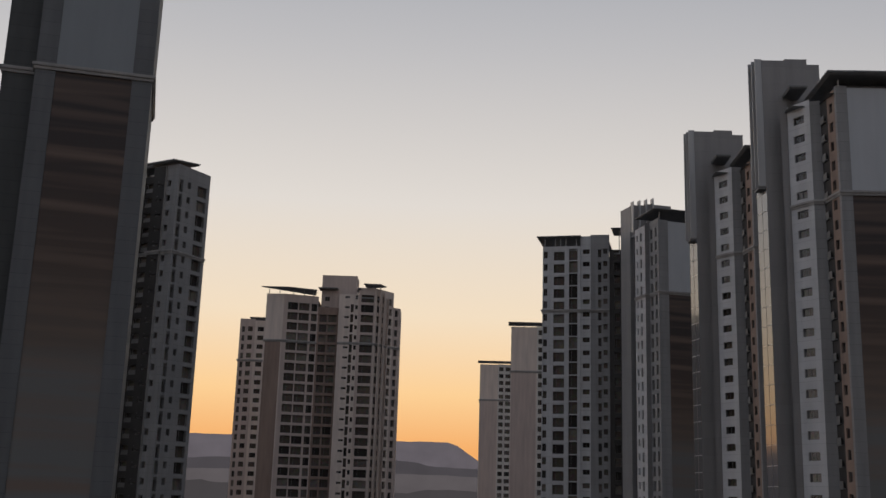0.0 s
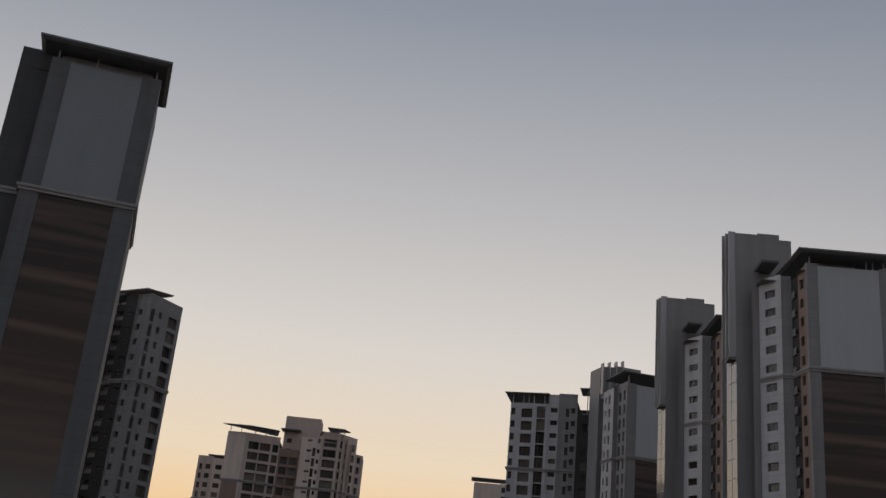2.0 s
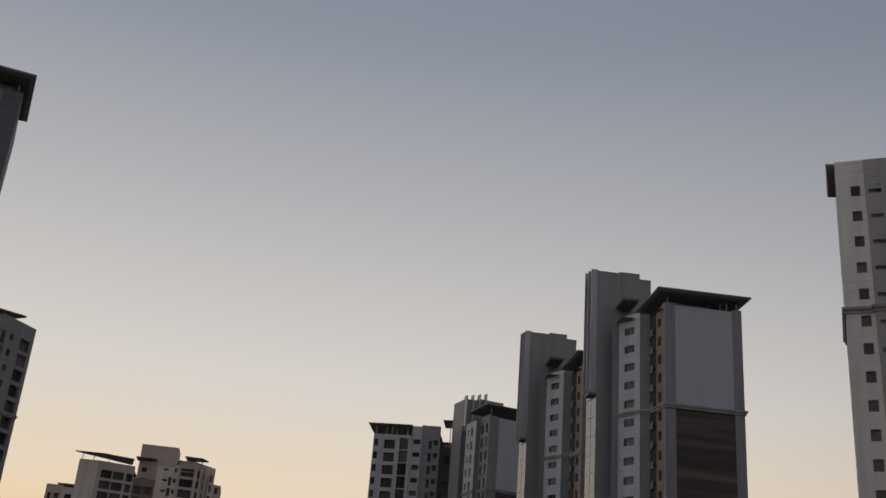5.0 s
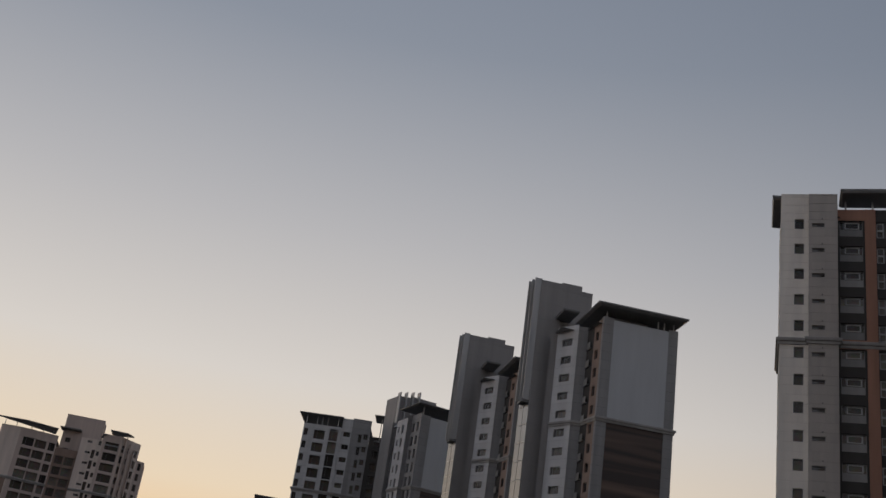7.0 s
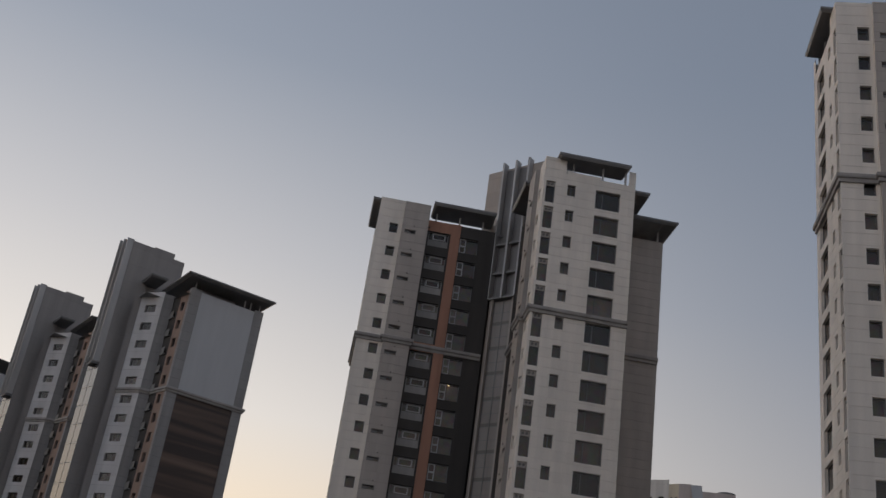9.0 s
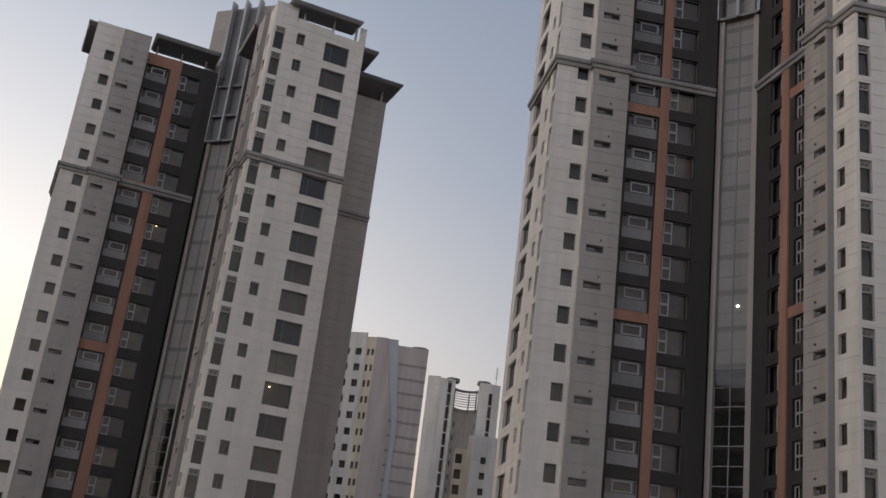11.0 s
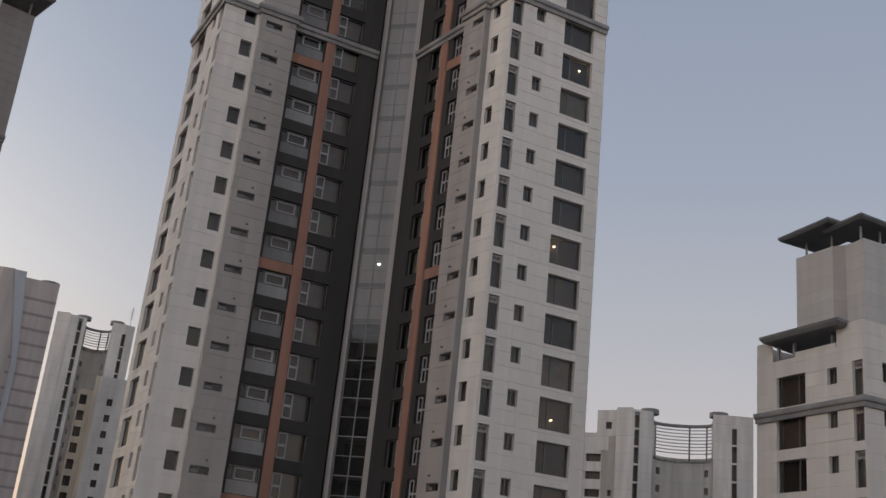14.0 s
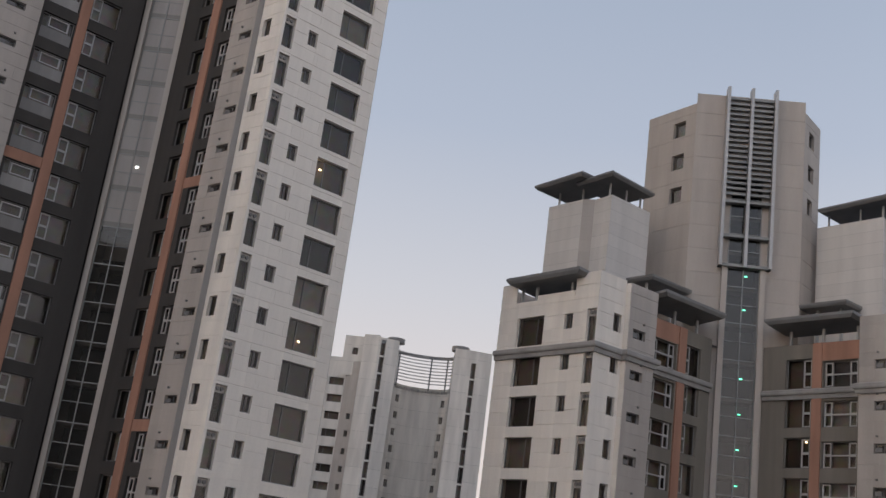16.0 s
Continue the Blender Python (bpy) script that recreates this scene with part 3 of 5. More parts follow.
def stair_core(thing, zb, top, lamps, lamp_mat, sky_from, hang, roof, low=None, slide=0.0, louvre_base=7.6, blade=1.75, louvred=True):
    """Stair and lift core: a broad diagonal block with louvres between three blades, and a glazed shaft below."""
    A, B = Vector((12.2, 2.9)), Vector((18.4, -3.2))
    d = (B - A).normalized()
    n = Vector((d.y, -d.x))
    L = (B - A).length
    A, B = A + d * slide, B + d * slide
    back = [tuple(B), (22.2, -2.7), (22.4, 7.9), (12.9, 7.9), tuple(A)]
    sh0, sh1 = L * 0.5 - 1.25, L * 0.5 + 1.25
    fin_bottom = zb + hang
    sky_from = min(sky_from, fin_bottom + 7.0)
    # front wall with the shaft's slot
    for u0, u1 in ((0, sh0), (sh1, L)):
        facade(thing, tuple(A + d * u0), tuple(A + d * u1), 0, roof, low or DARK)
        facade(thing, tuple(A + d * u0), tuple(A + d * u1), roof, top, CORE)
    facade(thing, tuple(A + d * sh0), tuple(A + d * sh1), fin_bottom + 7.5, top, CORE)
    lows = [top - 3.5 - STOREY * k for k in range(3)]
    facade(thing, back[0], back[1], 0, top - 0.9, CORE, [(1.0, 2.2, 0, 1.35, "plain")], lows)
    facade(thing, back[1], back[2], 0, top - 0.9, CORE)
    facade(thing, back[2], back[3], 0, top - 0.9, CORE)
    facade(thing, back[3], back[4], 0, top - 0.9, CORE, [(2.9, 4.2, 0, 1.35, "plain")], lows)
    s = Soup()
    s.prism([(17.2 + (p[0] - 17.2) * 0.95, 2.5 + (p[1] - 2.5) * 0.95) for p in back], top - 1.6, top - 1.2)
    part("roof_slab", s.mesh("roof_slab", ROOF), thing)

    def box_along(u0, u1, y0, y1, z0, z1, mat, name, parent=thing, label=""):
        q = [A + d * u0 + n * y0, A + d * u1 + n * y0, A + d * u1 + n * y1, A + d * u0 + n * y1]
        t = Soup()
        t.prism([tuple(p) for p in q][::-1], z0, z1)
        return part(name, t.mesh(name, mat), parent, label)

    # blades and louvres
    mid = L * 0.5
    for u in (-blade, 0.0, blade):
        box_along(mid + u - 0.12, mid + u + 0.12, -0.1, 0.8, fin_bottom, top + 0.5, FIN, "fin", label="tall light grey metal fin")
    z = fin_bottom + louvre_base
    if not louvred:          # tinted strips of glass between the blades
        for u0, u1 in ((0.15 - blade, -0.15), (0.15, blade - 0.15)):
            box_along(mid + u0, mid + u1, 0.02, 0.08, fin_bottom + 0.3, top - 0.3, FRAME, "tinted_strip")
    while louvred and z < top - 0.4:
        for u0, u1 in ((0.15 - blade, -0.15), (0.15, blade - 0.15)):
            box_along(mid + u0, mid + u1, 0.15, 0.42, z, z + 0.2, LOUVRE, "louvre")
        z += 0.46
    for z in (fin_bottom, fin_bottom + louvre_base * 0.4, fin_bottom + louvre_base * 0.88):
        box_along(mid - blade - 0.1, mid + blade + 0.1, -0.05, 0.6, z, z + 0.22, LOUVRE, "transom")
    # glazed shaft
    g = Soup()
    rear = [A + d * sh0 - n * 1.8, A + d * sh1 - n * 1.8]
    # dark backing low down, pale above, following the painted reflection's lower edge
    facade(thing, tuple(rear[0]), tuple(rear[1]), 0, sky_from, DARK)
    facade(thing, tuple(rear[0]), tuple(rear[1]), sky_from, fin_bottom + 7.5, WHITE)
    facade(thing, tuple(A + d * sh0), tuple(rear[0]), 0, fin_bottom + 7.5, CORE)
    facade(thing, tuple(rear[1]), tuple(A + d * sh1), 0, fin_bottom + 7.5, CORE)
    shaft = part("stairwell_glazing", None, thing)
    zz = 0.0
    while zz < fin_bottom + 6.5:
        for k in range(2):
            u0, u1 = sh0 + 1.25 * k + 0.03, sh0 + 1.25 * k + 1.22
            p, q = A + d * u0 + n * 0.03, A + d * u1 + n * 0.03
            t = Soup()
            t.quad((*p, zz + 0.04), (*q, zz + 0.04), (*q, zz + STOREY - 0.04), (*p, zz + STOREY - 0.04))
            part("pane", t.mesh("pane", SHAFT_GLASS if zz < sky_from else SKY_PANE), shaft)
        box_along(sh0, sh1, -0.02, 0.07, zz - 0.04, zz + 0.04, LOUVRE, "glazing_bar", shaft)
        box_along(sh0, sh1, -0.02, 0.06, zz + STOREY / 2 - 0.03, zz + STOREY / 2 + 0.03, LOUVRE, "glazing_bar", shaft)
        box_along(sh0 + 0.05, sh1 - 0.05, -1.7, -0.25, zz - 0.25, zz, CORE, "landing")
        zz += STOREY
    for u in (sh0, mid - 0.04, sh1 - 0.08):
        box_along(u, u + 0.08, -0.02, 0.09, 0, fin_bottom + 7.5, LOUVRE, "mullion", shaft)
    for u in (sh0 - 0.42, sh1):
        box_along(u, u + 0.42, -0.02, 0.35, 0, fin_bottom, CORE, "pilaster")
    for z, k in lamps:
        box_along(mid + k, mid + k + 0.22, 0.05, 0.12, z, z + 0.08, lamp_mat, "stair_lamp")


def v_tower(x, y, turn, zb, top_floors, core_rise, label, lamps=(), lamp_mat=None, ku=16.4, kv=-14.4, panes=True, sky_from=CZ + 18.0, hang=7.0, pal=None, end_canopy=True, units=(None, None), pieces=(None, None), rear=14.5, low=None, skew=0.0, inset=0.0, slide=0.0, louvre_base=7.6, blade=1.75, louvred=True):
    """Two wings at an angle; skew: how far the second wing's inner side leans from square, per metre."""
    b = building("apartment_tower", x, y, turn, label, "apartment towers of the estate")
    zb += CZ
    wing(b, lambda a, c: (a + inset, c), False, zb, top_floors, panes, pal, end_canopy, units[0], pieces[0], rear)
    wing(b, lambda a, c: (ku + c - skew * a, kv + a), True, zb, top_floors, panes, pal, end_canopy, units[1], pieces[1], rear)
    stair_core(b, zb, zb + STOREY * top_floors + 2.45 + core_rise, lamps, lamp_mat, sky_from, hang, zb + STOREY * top_floors + 0.35, low, slide, louvre_base, blade, louvred)
    return b


def unit_like(**changes):
    u = {**UNIT, **changes}
    u["heights"] = {**UNIT["heights"], **changes.get("heights", {})}
    return u


def ground():
    s = Soup()
    s.quad((-4500, -4500, 0), (4500, -4500, 0), (4500, 4500, 0), (-4500, 4500, 0))
    tagged(new("ground", s.mesh("ground", GROUND)), "dim ground between and beyond the towers", "ground", kind="structure")


ground()


def shade_block(name, centre, facing, width, depth, top, label):
    """A plain block out of sight, added to block sky light; centre of its front, facing an azimuth."""
    n = Vector((math.sin(radians(facing)), math.cos(radians(facing))))
    d, c = Vector((n.y, -n.x)), Vector(centre)
    q = [c - d * width / 2, c + d * width / 2, c + d * width / 2 - n * depth, c - d * width / 2 - n * depth]
    s = Soup()
    s.prism([tuple(p) for p in q], 0, CZ + top)
    tagged(new(name, s.mesh(name, PLASTER)), label, "wall", kind="structure")


# unseen blocks, sized to darken the towers' lower parts and the glass reflections
shade_block("wall_south", (-0.6, -0.7), 40, 34, 13, 40, "plain unseen block for the viewer's own, added to shade the towers")
shade_block("wall_west", (-72, 84), 110, 30, 13, 60, "plain unseen block added to darken low walls and stairwell reflections")
JK = v_tower(63.7, 41.95, -43.6, 44.85, 5, 6.6, "white and grey apartment tower with terracotta piers and glazed stairwell", [(CZ + 26.6, 0.3)], COOL_LAMP, 17.38, -14.4, sky_from=CZ + 19.7, pieces=(None, (CZ + 6.0, CZ + 40.0)), skew=0.125, inset=0.12,
             units=(unit_like(E=8.7), unit_like(plain=(1.28, 2.1), grey=(2.47, 5.1), vent=(2.7, 4.0), first=(5.5, 7.8), pier=(8.4, 9.28), second=(9.32, 11.0), end=12.9, kinds=("triple", "sliding_right"))))
low_rows = {"tall": (0.05, 2.5), "small": (1.2, 2.45), "big": (0.35, 2.45), "plain": (1.1, 2.28), "vent": (1.15, 1.6), "balcony": (0.55, 2.35), "sliding": (0.4, 2.25)}
HI_UNIT = unit_like(E=9.45, tall=(0.24, 1.2), small=(2.45, 3.3), big=(5.4, 7.95), plain=(1.4, 2.36), grey=(2.8, 5.7), vent=(3.13, 4.4), first=(5.95, 8.25), pier=(8.45, 9.52), second=(9.56, 11.7), end=13.6, heights=low_rows)
HI = v_tower(54.95, 94.6, -29.3, 41.0, 5, 7.2, "white and grey apartment tower with charcoal balconies and roof canopies", [], COOL_LAMP, 15.55, -15.4, rear=15.1, units=(HI_UNIT, HI_UNIT), louvred=False)
LM_ROWS = {"tall": (0.35, 2.65), "small": (1.4, 2.5), "big": (0.45, 2.6), "plain": (1.45, 2.72), "vent": (1.28, 1.95), "balcony": (0.4, 2.3), "sliding": (0.4, 2.6)}
LM = v_tower(72.0, -4.1, -46.0, 16.38, 1, 19.2, "lower stepped white apartment tower with green-lit stairwell", [(CZ + z, 0.1) for z in (25.55, 22.85, 17.45, 14.75, 12.1, 9.45, 6.8)], EXIT_LAMP, 16.4, -15.8, sky_from=200.0, hang=9.8, low=CORE, pal=(WHITE, GREY, OLIVE, ORANGE), pieces=((CZ + 2.0, CZ + 18.0), None), slide=0.4, louvre_base=6.0, blade=1.9,
             units=(unit_like(E=9.7, tall=(0.08, 0.92), small=(2.25, 3.06), big=(5.04, 7.76), plain=(1.67, 2.46), grey=(2.75, 5.7), vent=(3.25, 4.57), terrace=(1.6, 1.5, -0.3), first=(6.6, 9.3), pier=(9.45, 10.3), second=(10.5, 12.2), end=13.45, kinds=("triple", "sliding"), heights=LM_ROWS),
                    unit_like(E=9.7, plain=(1.67, 2.46), grey=(2.8, 5.75), vent=(3.3, 4.6), first=(6.35, 9.05), pier=(9.12, 9.85), second=(9.98, 12.1), end=14.1, kinds=("triple", "sliding_right"), heights=LM_ROWS)))


TIER = surface("pale_grey_grooved_cladding", (0.60, 0.56, 0.515), 0.6, stain=0.12, joint=0.97, line=0.8)


def roof_tier(thing, place, flip, z0, z1, r=0.0):
    """A set-back white storey block on the lower wings, under two thin canopies."""
    def run(*pts):
        pts = [place(a + 0.6, c) for a, c in pts]
        return pts[::-1] if flip else pts

    for pa, pb, mat, nm in (((4.5, 11), (4.5, 7.3), TIER, "wall"), ((4.5, 7.3), (5.0, 6.5), GREY, "wall"), ((5.0, 6.5), (5.0, 5.6), TIER, "wall"), ((5.0, 5.6), (4.8, 4.6), TIER, "wall"),
                            ((4.8, 4.6), (9.4 + r, 4.6), TIER, "wall"), ((9.4 + r, 4.6), (9.4 + r, 11), GREY, "wall"), ((9.4 + r, 11), (4.5, 11), TIER, "wall")):
        facade(thing, *run(pa, pb), z0, z1, mat)
    s = Soup()
    s.prism(run((4.7, 10.8), (4.7, 8), (5.2, 6.6), (5.1, 4.9), (9.2 + r, 4.9), (9.2 + r, 10.8)), z1 - 0.9, z1 - 0.5)
    part("roof_slab", s.mesh("roof_slab", ROOF), thing)
    canopy(thing, run((3.2, 11.6), (3.4, 6.6), (7.5, 6.6), (7.5, 11.6)), z1 + 1.2, run((5.0, 10.4), (5.2, 8.0)), z1 - 0.8, thick=0.35, post=0.06, rise=(0, 0.35, 0.35, 0) if not flip else (0, 0.35, 0.35, 0))
    canopy(thing, run((4.2, 8.0), (3.9, 3.9), (9.0 + r, 3.9), (9.0 + r, 8.0)), z1 + 1.0, run((5.1, 5.1), (6.9, 5.0), (8.6 + r, 5.0)), z1 - 0.8, thick=0.35, post=0.06, rise=(0.15, 0.2, 0, 0) if not flip else (0, 0, 0.2, 0.15))


roof_tier(LM, lambda a, c: (a, c), False, CZ + 19.0, CZ + 30.0)
roof_tier(LM, lambda a, c: (16.4 + c, -14.4 + a), True, CZ + 19.0, CZ + 30.8, 1.0)
canopy(LM, [(7.8, 2.0), (12.6, 2.0), (12.6, 5.5), (7.8, 5.5)], CZ + 23.6, [(8.6, 3.2), (11.6, 3.2)], CZ + 19.2, thick=0.35)
canopy(LM, [(18.7, -7.4), (21.6, -7.4), (21.6, -3.2), (18.7, -3.2)], CZ + 23.5, [(19.8, -6.4), (19.8, -4.4)], CZ + 19.2, thick=0.35)
# warm grey core cladding with the backlit shade mixed into its colour
END_CORE = surface("darkened_core_cladding", (0.29, 0.272, 0.26), 0.6, joint=2.9, line=0.8, stain=0.12)
# both browns raised so the far towers' haze is part of their colour
BROWN = surface("haze_lifted_brown_render", (0.56, 0.45, 0.39), 0.8, stain=0.15)
BROWN_LIGHT = surface("haze_lifted_light_brown", (0.68, 0.57, 0.49), 0.8, stain=0.15)
WARM = surface("warm_brown_render", (0.30, 0.21, 0.165), 0.8, stain=0.2)
# end-tower grey and panel darkened again: tower A's shade is in these colours
SHADED_GREY = surface("shaded_end_render", (0.15, 0.15, 0.15), 0.7, joint=1.45, stain=0.16)
SHADED_PANEL = surface("shaded_end_panel", (0.25, 0.262, 0.27), 0.5, stain=0.06, grain=0.03)
SHADED_FLANK = surface("shaded_flank_render", (0.085, 0.085, 0.082), 0.75, joint=1.45, stain=0.16)
MIRROR_GLASS = surface("silvered_stair_glass", (0.20, 0.20, 0.205), 0.08, metal=0.4, stain=0.05, grain=0.02, bump=0.0)
OLD_UNIT = unit_like(E=8.8, tall=(0.55, 1.5), small=(2.7, 3.55), big=(5.45, 7.95), heights=low_rows)
# shade put into the palette: dark grey and charcoal instead of white and terracotta
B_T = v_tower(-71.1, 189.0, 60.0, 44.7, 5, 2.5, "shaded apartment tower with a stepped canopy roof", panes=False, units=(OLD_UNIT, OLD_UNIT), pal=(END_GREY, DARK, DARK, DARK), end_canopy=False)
# tower behind the near left one: its second wing shows, the rest is hidden


# ---------------------------------------------------------------- towers with a painted blank end wall
def end_wall(thing, w, left, right, zb, top, grey, panel):
    """Blank end wall on the line v = 0: corner pilasters, a pale panel above the cornice and a mural below it."""
    facade(thing, (0, 0), (left, 0), 0, top, grey)
    facade(thing, (right, 0), (w, 0), 0, top, grey)
    facade(thing, (left, 0.05), (right, 0.05), zb, top - 0.3, panel, name="end_panel")
    facade(thing, (left, 0.12), (right, 0.12), 0, zb, MURAL, name="mural_wall")
    for u, e in ((left, 1), (right, -1)):
        a, b = ((u, 0), (u, 0.12)) if e > 0 else ((u, 0.12), (u, 0))
        facade(thing, a, b, 0, top, grey)


def end_tower(x, y, turn, zb, label, narrow=False):
    b = building("apartment_tower", x, y, turn, label, "apartment towers of the estate")
    zb += CZ
    top = zb + 16.0
    floors = [zb + 0.05 + STOREY * k for k in range(-int(zb // STOREY), 5)]
    end_wall(b, 12.0, 2.05 if narrow else 1.6, 9.9 if narrow else 10.5, zb, top, SHADED_GREY if narrow else END_GREY, SHADED_PANEL if narrow else PANEL)
    facade(b, (12, 0), (12, 13), 0, top, SHADED_GREY if narrow else END_GREY)
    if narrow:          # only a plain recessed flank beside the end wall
        facade(b, (-0.1, 2.0), (0, 0), 0, top, SHADED_FLANK)
        facade(b, (-3.5, 2.0), (-0.1, 2.0), 0, top + 1.5, SHADED_FLANK)
        facade(b, (-3.5, 13), (-3.5, 2.0), 0, top + 1.5, SHADED_FLANK)
        facade(b, (-0.1, 2.0), (-0.1, 13), top - 1, top + 1.5, SHADED_FLANK)
        facade(b, (-0.1, 13), (-3.5, 13), top - 1, top + 1.5, SHADED_FLANK)
        facade(b, (12, 13), (-3.5, 13), 0, top, SHADED_FLANK)
        cornice(b, [(-3.5, 13), (-3.5, 2.0), (-0.1, 2.0), (0, 0), (12, 0), (12, 13)], zb)
        s = Soup()
        s.quad((-3.4, 2.1, top - 1.0), (12, 0.3, top - 1.0), (12, 13, top - 1.0), (-3.4, 13, top - 1.0))
        s.box(0.9, 11.0, 1.2, 8.0, top - 1.0, top + 1.05)
        s.quad((-3.4, 2.1, top + 1.1), (-0.2, 2.1, top + 1.1), (-0.2, 12.9, top + 1.1), (-3.4, 12.9, top + 1.1))
        part("roof_room", s.mesh("roof_room", END_CORE), b)
        canopy(b, [(-1.5, -1.9), (12.9, -1.9), (12.9, 9.5), (-1.5, 9.5)], top + 1.1, [(0.6, 0.5), (4.8, 0.6), (11.4, 0.5)], top - 1.0, thick=0.5)
        return b
    # left flank: pilaster return, warm wall with narrow windows, balcony recess, window strip, recess, core
    facade(b, (-0.1, 0.5), (0, 0), 0, top, END_GREY)
    facade(b, (-0.5, 2.6), (-0.1, 0.5), 0, top - 0.4, WARM, [(0.5, 1.5, 0.8, 2.2, "small")], floors)
    facade(b, (-0.9, 5.6), (-0.5, 2.6), 0, top - 0.8, DARK)
    for z in floors:
        s = Soup()
        s.box(-0.95, -0.6, 3.0, 4.7, z - 0.1, z + 0.05)
        s.box(-0.95, -0.9, 3.0, 4.7, z + 0.05, z + 1.0)
        part("balcony", s.mesh("balcony", LOUVRE), b)
    facade(b, (-4.6, 8.5), (-2.3, 5.0), 0, top - 0.2, END_WHITE, [(1.1, 3.1, 0.85, 2.05, "small")], floors)
    facade(b, (-2.3, 5.0), (-0.8, 4.7), 0, top - 0.5, END_GREY)
    facade(b, (-5.6, 8.6), (-4.6, 8.6), 0, top - 1, END_CORE)
    ct = zb + 24.5
    core_l, core_r, cy = -7.45, -3.8, 10.9
    facade(b, (core_l, cy), (core_r, cy), 0, ct, END_CORE)
    facade(b, (core_r, cy), (core_r, cy + 9), 0, ct, END_CORE)
    facade(b, (core_l + 1.4, cy + 9), (core_l - 0.75, cy + 3.2), 0, ct, END_CORE)
    s = Soup()
    s.prism([(core_l + 0.1, cy + 0.2), (core_r - 0.1, cy + 0.2), (core_r - 0.1, cy + 8.8), (core_l + 1.6, cy + 8.8)], ct - 0.9, ct - 0.6)
    s.box(core_r + 0.003, core_r + 3.4, cy + 0.6, cy + 9.0, zb + 15, ct + 0.5)
    s.box(core_r + 3.4, core_r + 5.4, cy + 1.0, cy + 9.0, zb + 15, ct - 0.2)
    part("roof_block", s.mesh("roof_block", END_CORE), b)
    # glazed chamfer with blades hung over its upper part
    facade(b, (core_l - 0.75, cy + 3.2), (core_l, cy), zb + 4, ct, END_CORE)
    glazing = part("stairwell_glazing", None, b)
    P, Q = Vector((core_l - 0.75, cy + 3.2)), Vector((core_l, cy))
    z = 0.0
    while z < zb + 4:
        for k in range(2):
            e, f = P.lerp(Q, 0.5 * k + 0.02), P.lerp(Q, 0.5 * k + 0.48)
            t = Soup()
            t.quad((*e, z + 0.03), (*f, z + 0.03), (*f, z + 2.85), (*e, z + 2.85))
            part("pane", t.mesh("pane", MIRROR_GLASS), glazing)
        t = Soup()
        t.beam((*P, z), (*Q, z), 0.05)
        part("glazing_bar", t.mesh("glazing_bar", FIN), glazing)
        z += STOREY
    for k in range(3):
        t = Soup()
        yy = cy + 0.15 + 1.05 * k
        xx = core_l - 0.25 * k
        t.box(xx - 1.1, xx + 0.02, yy, yy + 0.22, zb + 4.1, ct + 0.25)
        part("fin", t.mesh("fin", FIN), b, "tall light grey metal fin")
    t = Soup()
    t.box(core_l - 1.2, core_l, cy + 0.2, cy + 2.6, zb + 3.7, zb + 4.0)
    part("fin_tray", t.mesh("fin_tray", METAL), b)
    s = Soup()
    s.quad((-1, 0.3, top - 1.0), (12, 0.3, top - 1.0), (12, 13, top - 1.0), (-1, 13, top - 1.0))
    s.quad((-5, 5.6, top - 1.0), (-1, 5.6, top - 1.0), (-1, 13, top - 1.0), (-5, 13, top - 1.0))
    part("roof_slab", s.mesh("roof_slab", ROOF), b)
    facade(b, (12, 13), (-5.2, 13), 0, top, END_GREY)
    cornice(b, [(-0.9, 5.4), (-0.5, 2.6), (-0.1, 0.5), (0, 0), (12, 0), (12, 13)], zb)
    cornice(b, [(-4.6, 8.5), (-2.3, 5.0), (-0.85, 4.72)], zb)
    canopy(b, [(-1.6, -1.9), (12.9, -1.9), (12.9, 9.5), (-1.6, 9.5)], top + 1.1, [(0.6, 0.5), (8.9, 0.6), (9.9, 0.6), (11.4, 0.5)], top - 1.0, thick=0.5)
    canopy(b, [(-4.6, 6.6), (-1.9, 6.6), (-1.9, 12), (-4.6, 12)], top + 2.2, (), 0)
    s = Soup()
    s.box(0.9, 8.0, 2.4, 8.0, top - 1.0, top + 1.05)
    part("roof_room", s.mesh("roof_room", END_CORE), b)
    return b


G_T = end_tower(55.4, 146.1, -2.5, 44.7, "dark grey apartment tower with grey end panel over brown mural")
F_T = end_tower(52.7, 179.2, -2.0, 44.7, "dark grey tower standing behind another, with finned stair core")
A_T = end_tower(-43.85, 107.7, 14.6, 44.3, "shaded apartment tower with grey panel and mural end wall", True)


def slab_tower(name, x, y, turn, label, faces, roofs, zb, ledge_runs=(), canopies=(), mats=(), floors_up=5, floor_low=0):
    """A tower further off: faces are (p0, p1, top, material, columns)."""
    b = building(name, x, y, turn, label, "apartment towers further off")
    zb += CZ
    floors = [zb + 0.05 + STOREY * k for k in range(-int(zb // STOREY) + floor_low, floors_up)]
    for p0, p1, top, mat, cols in faces:
        facade(b, p0, p1, 0, zb + top, mat, cols, floors, panes=False)
    for poly, top in roofs:
        s = Soup()
        cx, cy = sum(p[0] for p in poly) / len(poly), sum(p[1] for p in poly) / len(poly)
        s.prism([(cx + (p[0] - cx) * 0.95, cy + (p[1] - cy) * 0.95) for p in poly], zb + top - 1.0, zb + top - 0.6)
        part("roof_slab", s.mesh("roof_slab", ROOF), b)
    for run in ledge_runs:
        cornice(b, run, zb)
    for pts, z, posts, base in canopies:
        canopy(b, pts, zb + z, posts, zb + base, thick=0.32)
    return b


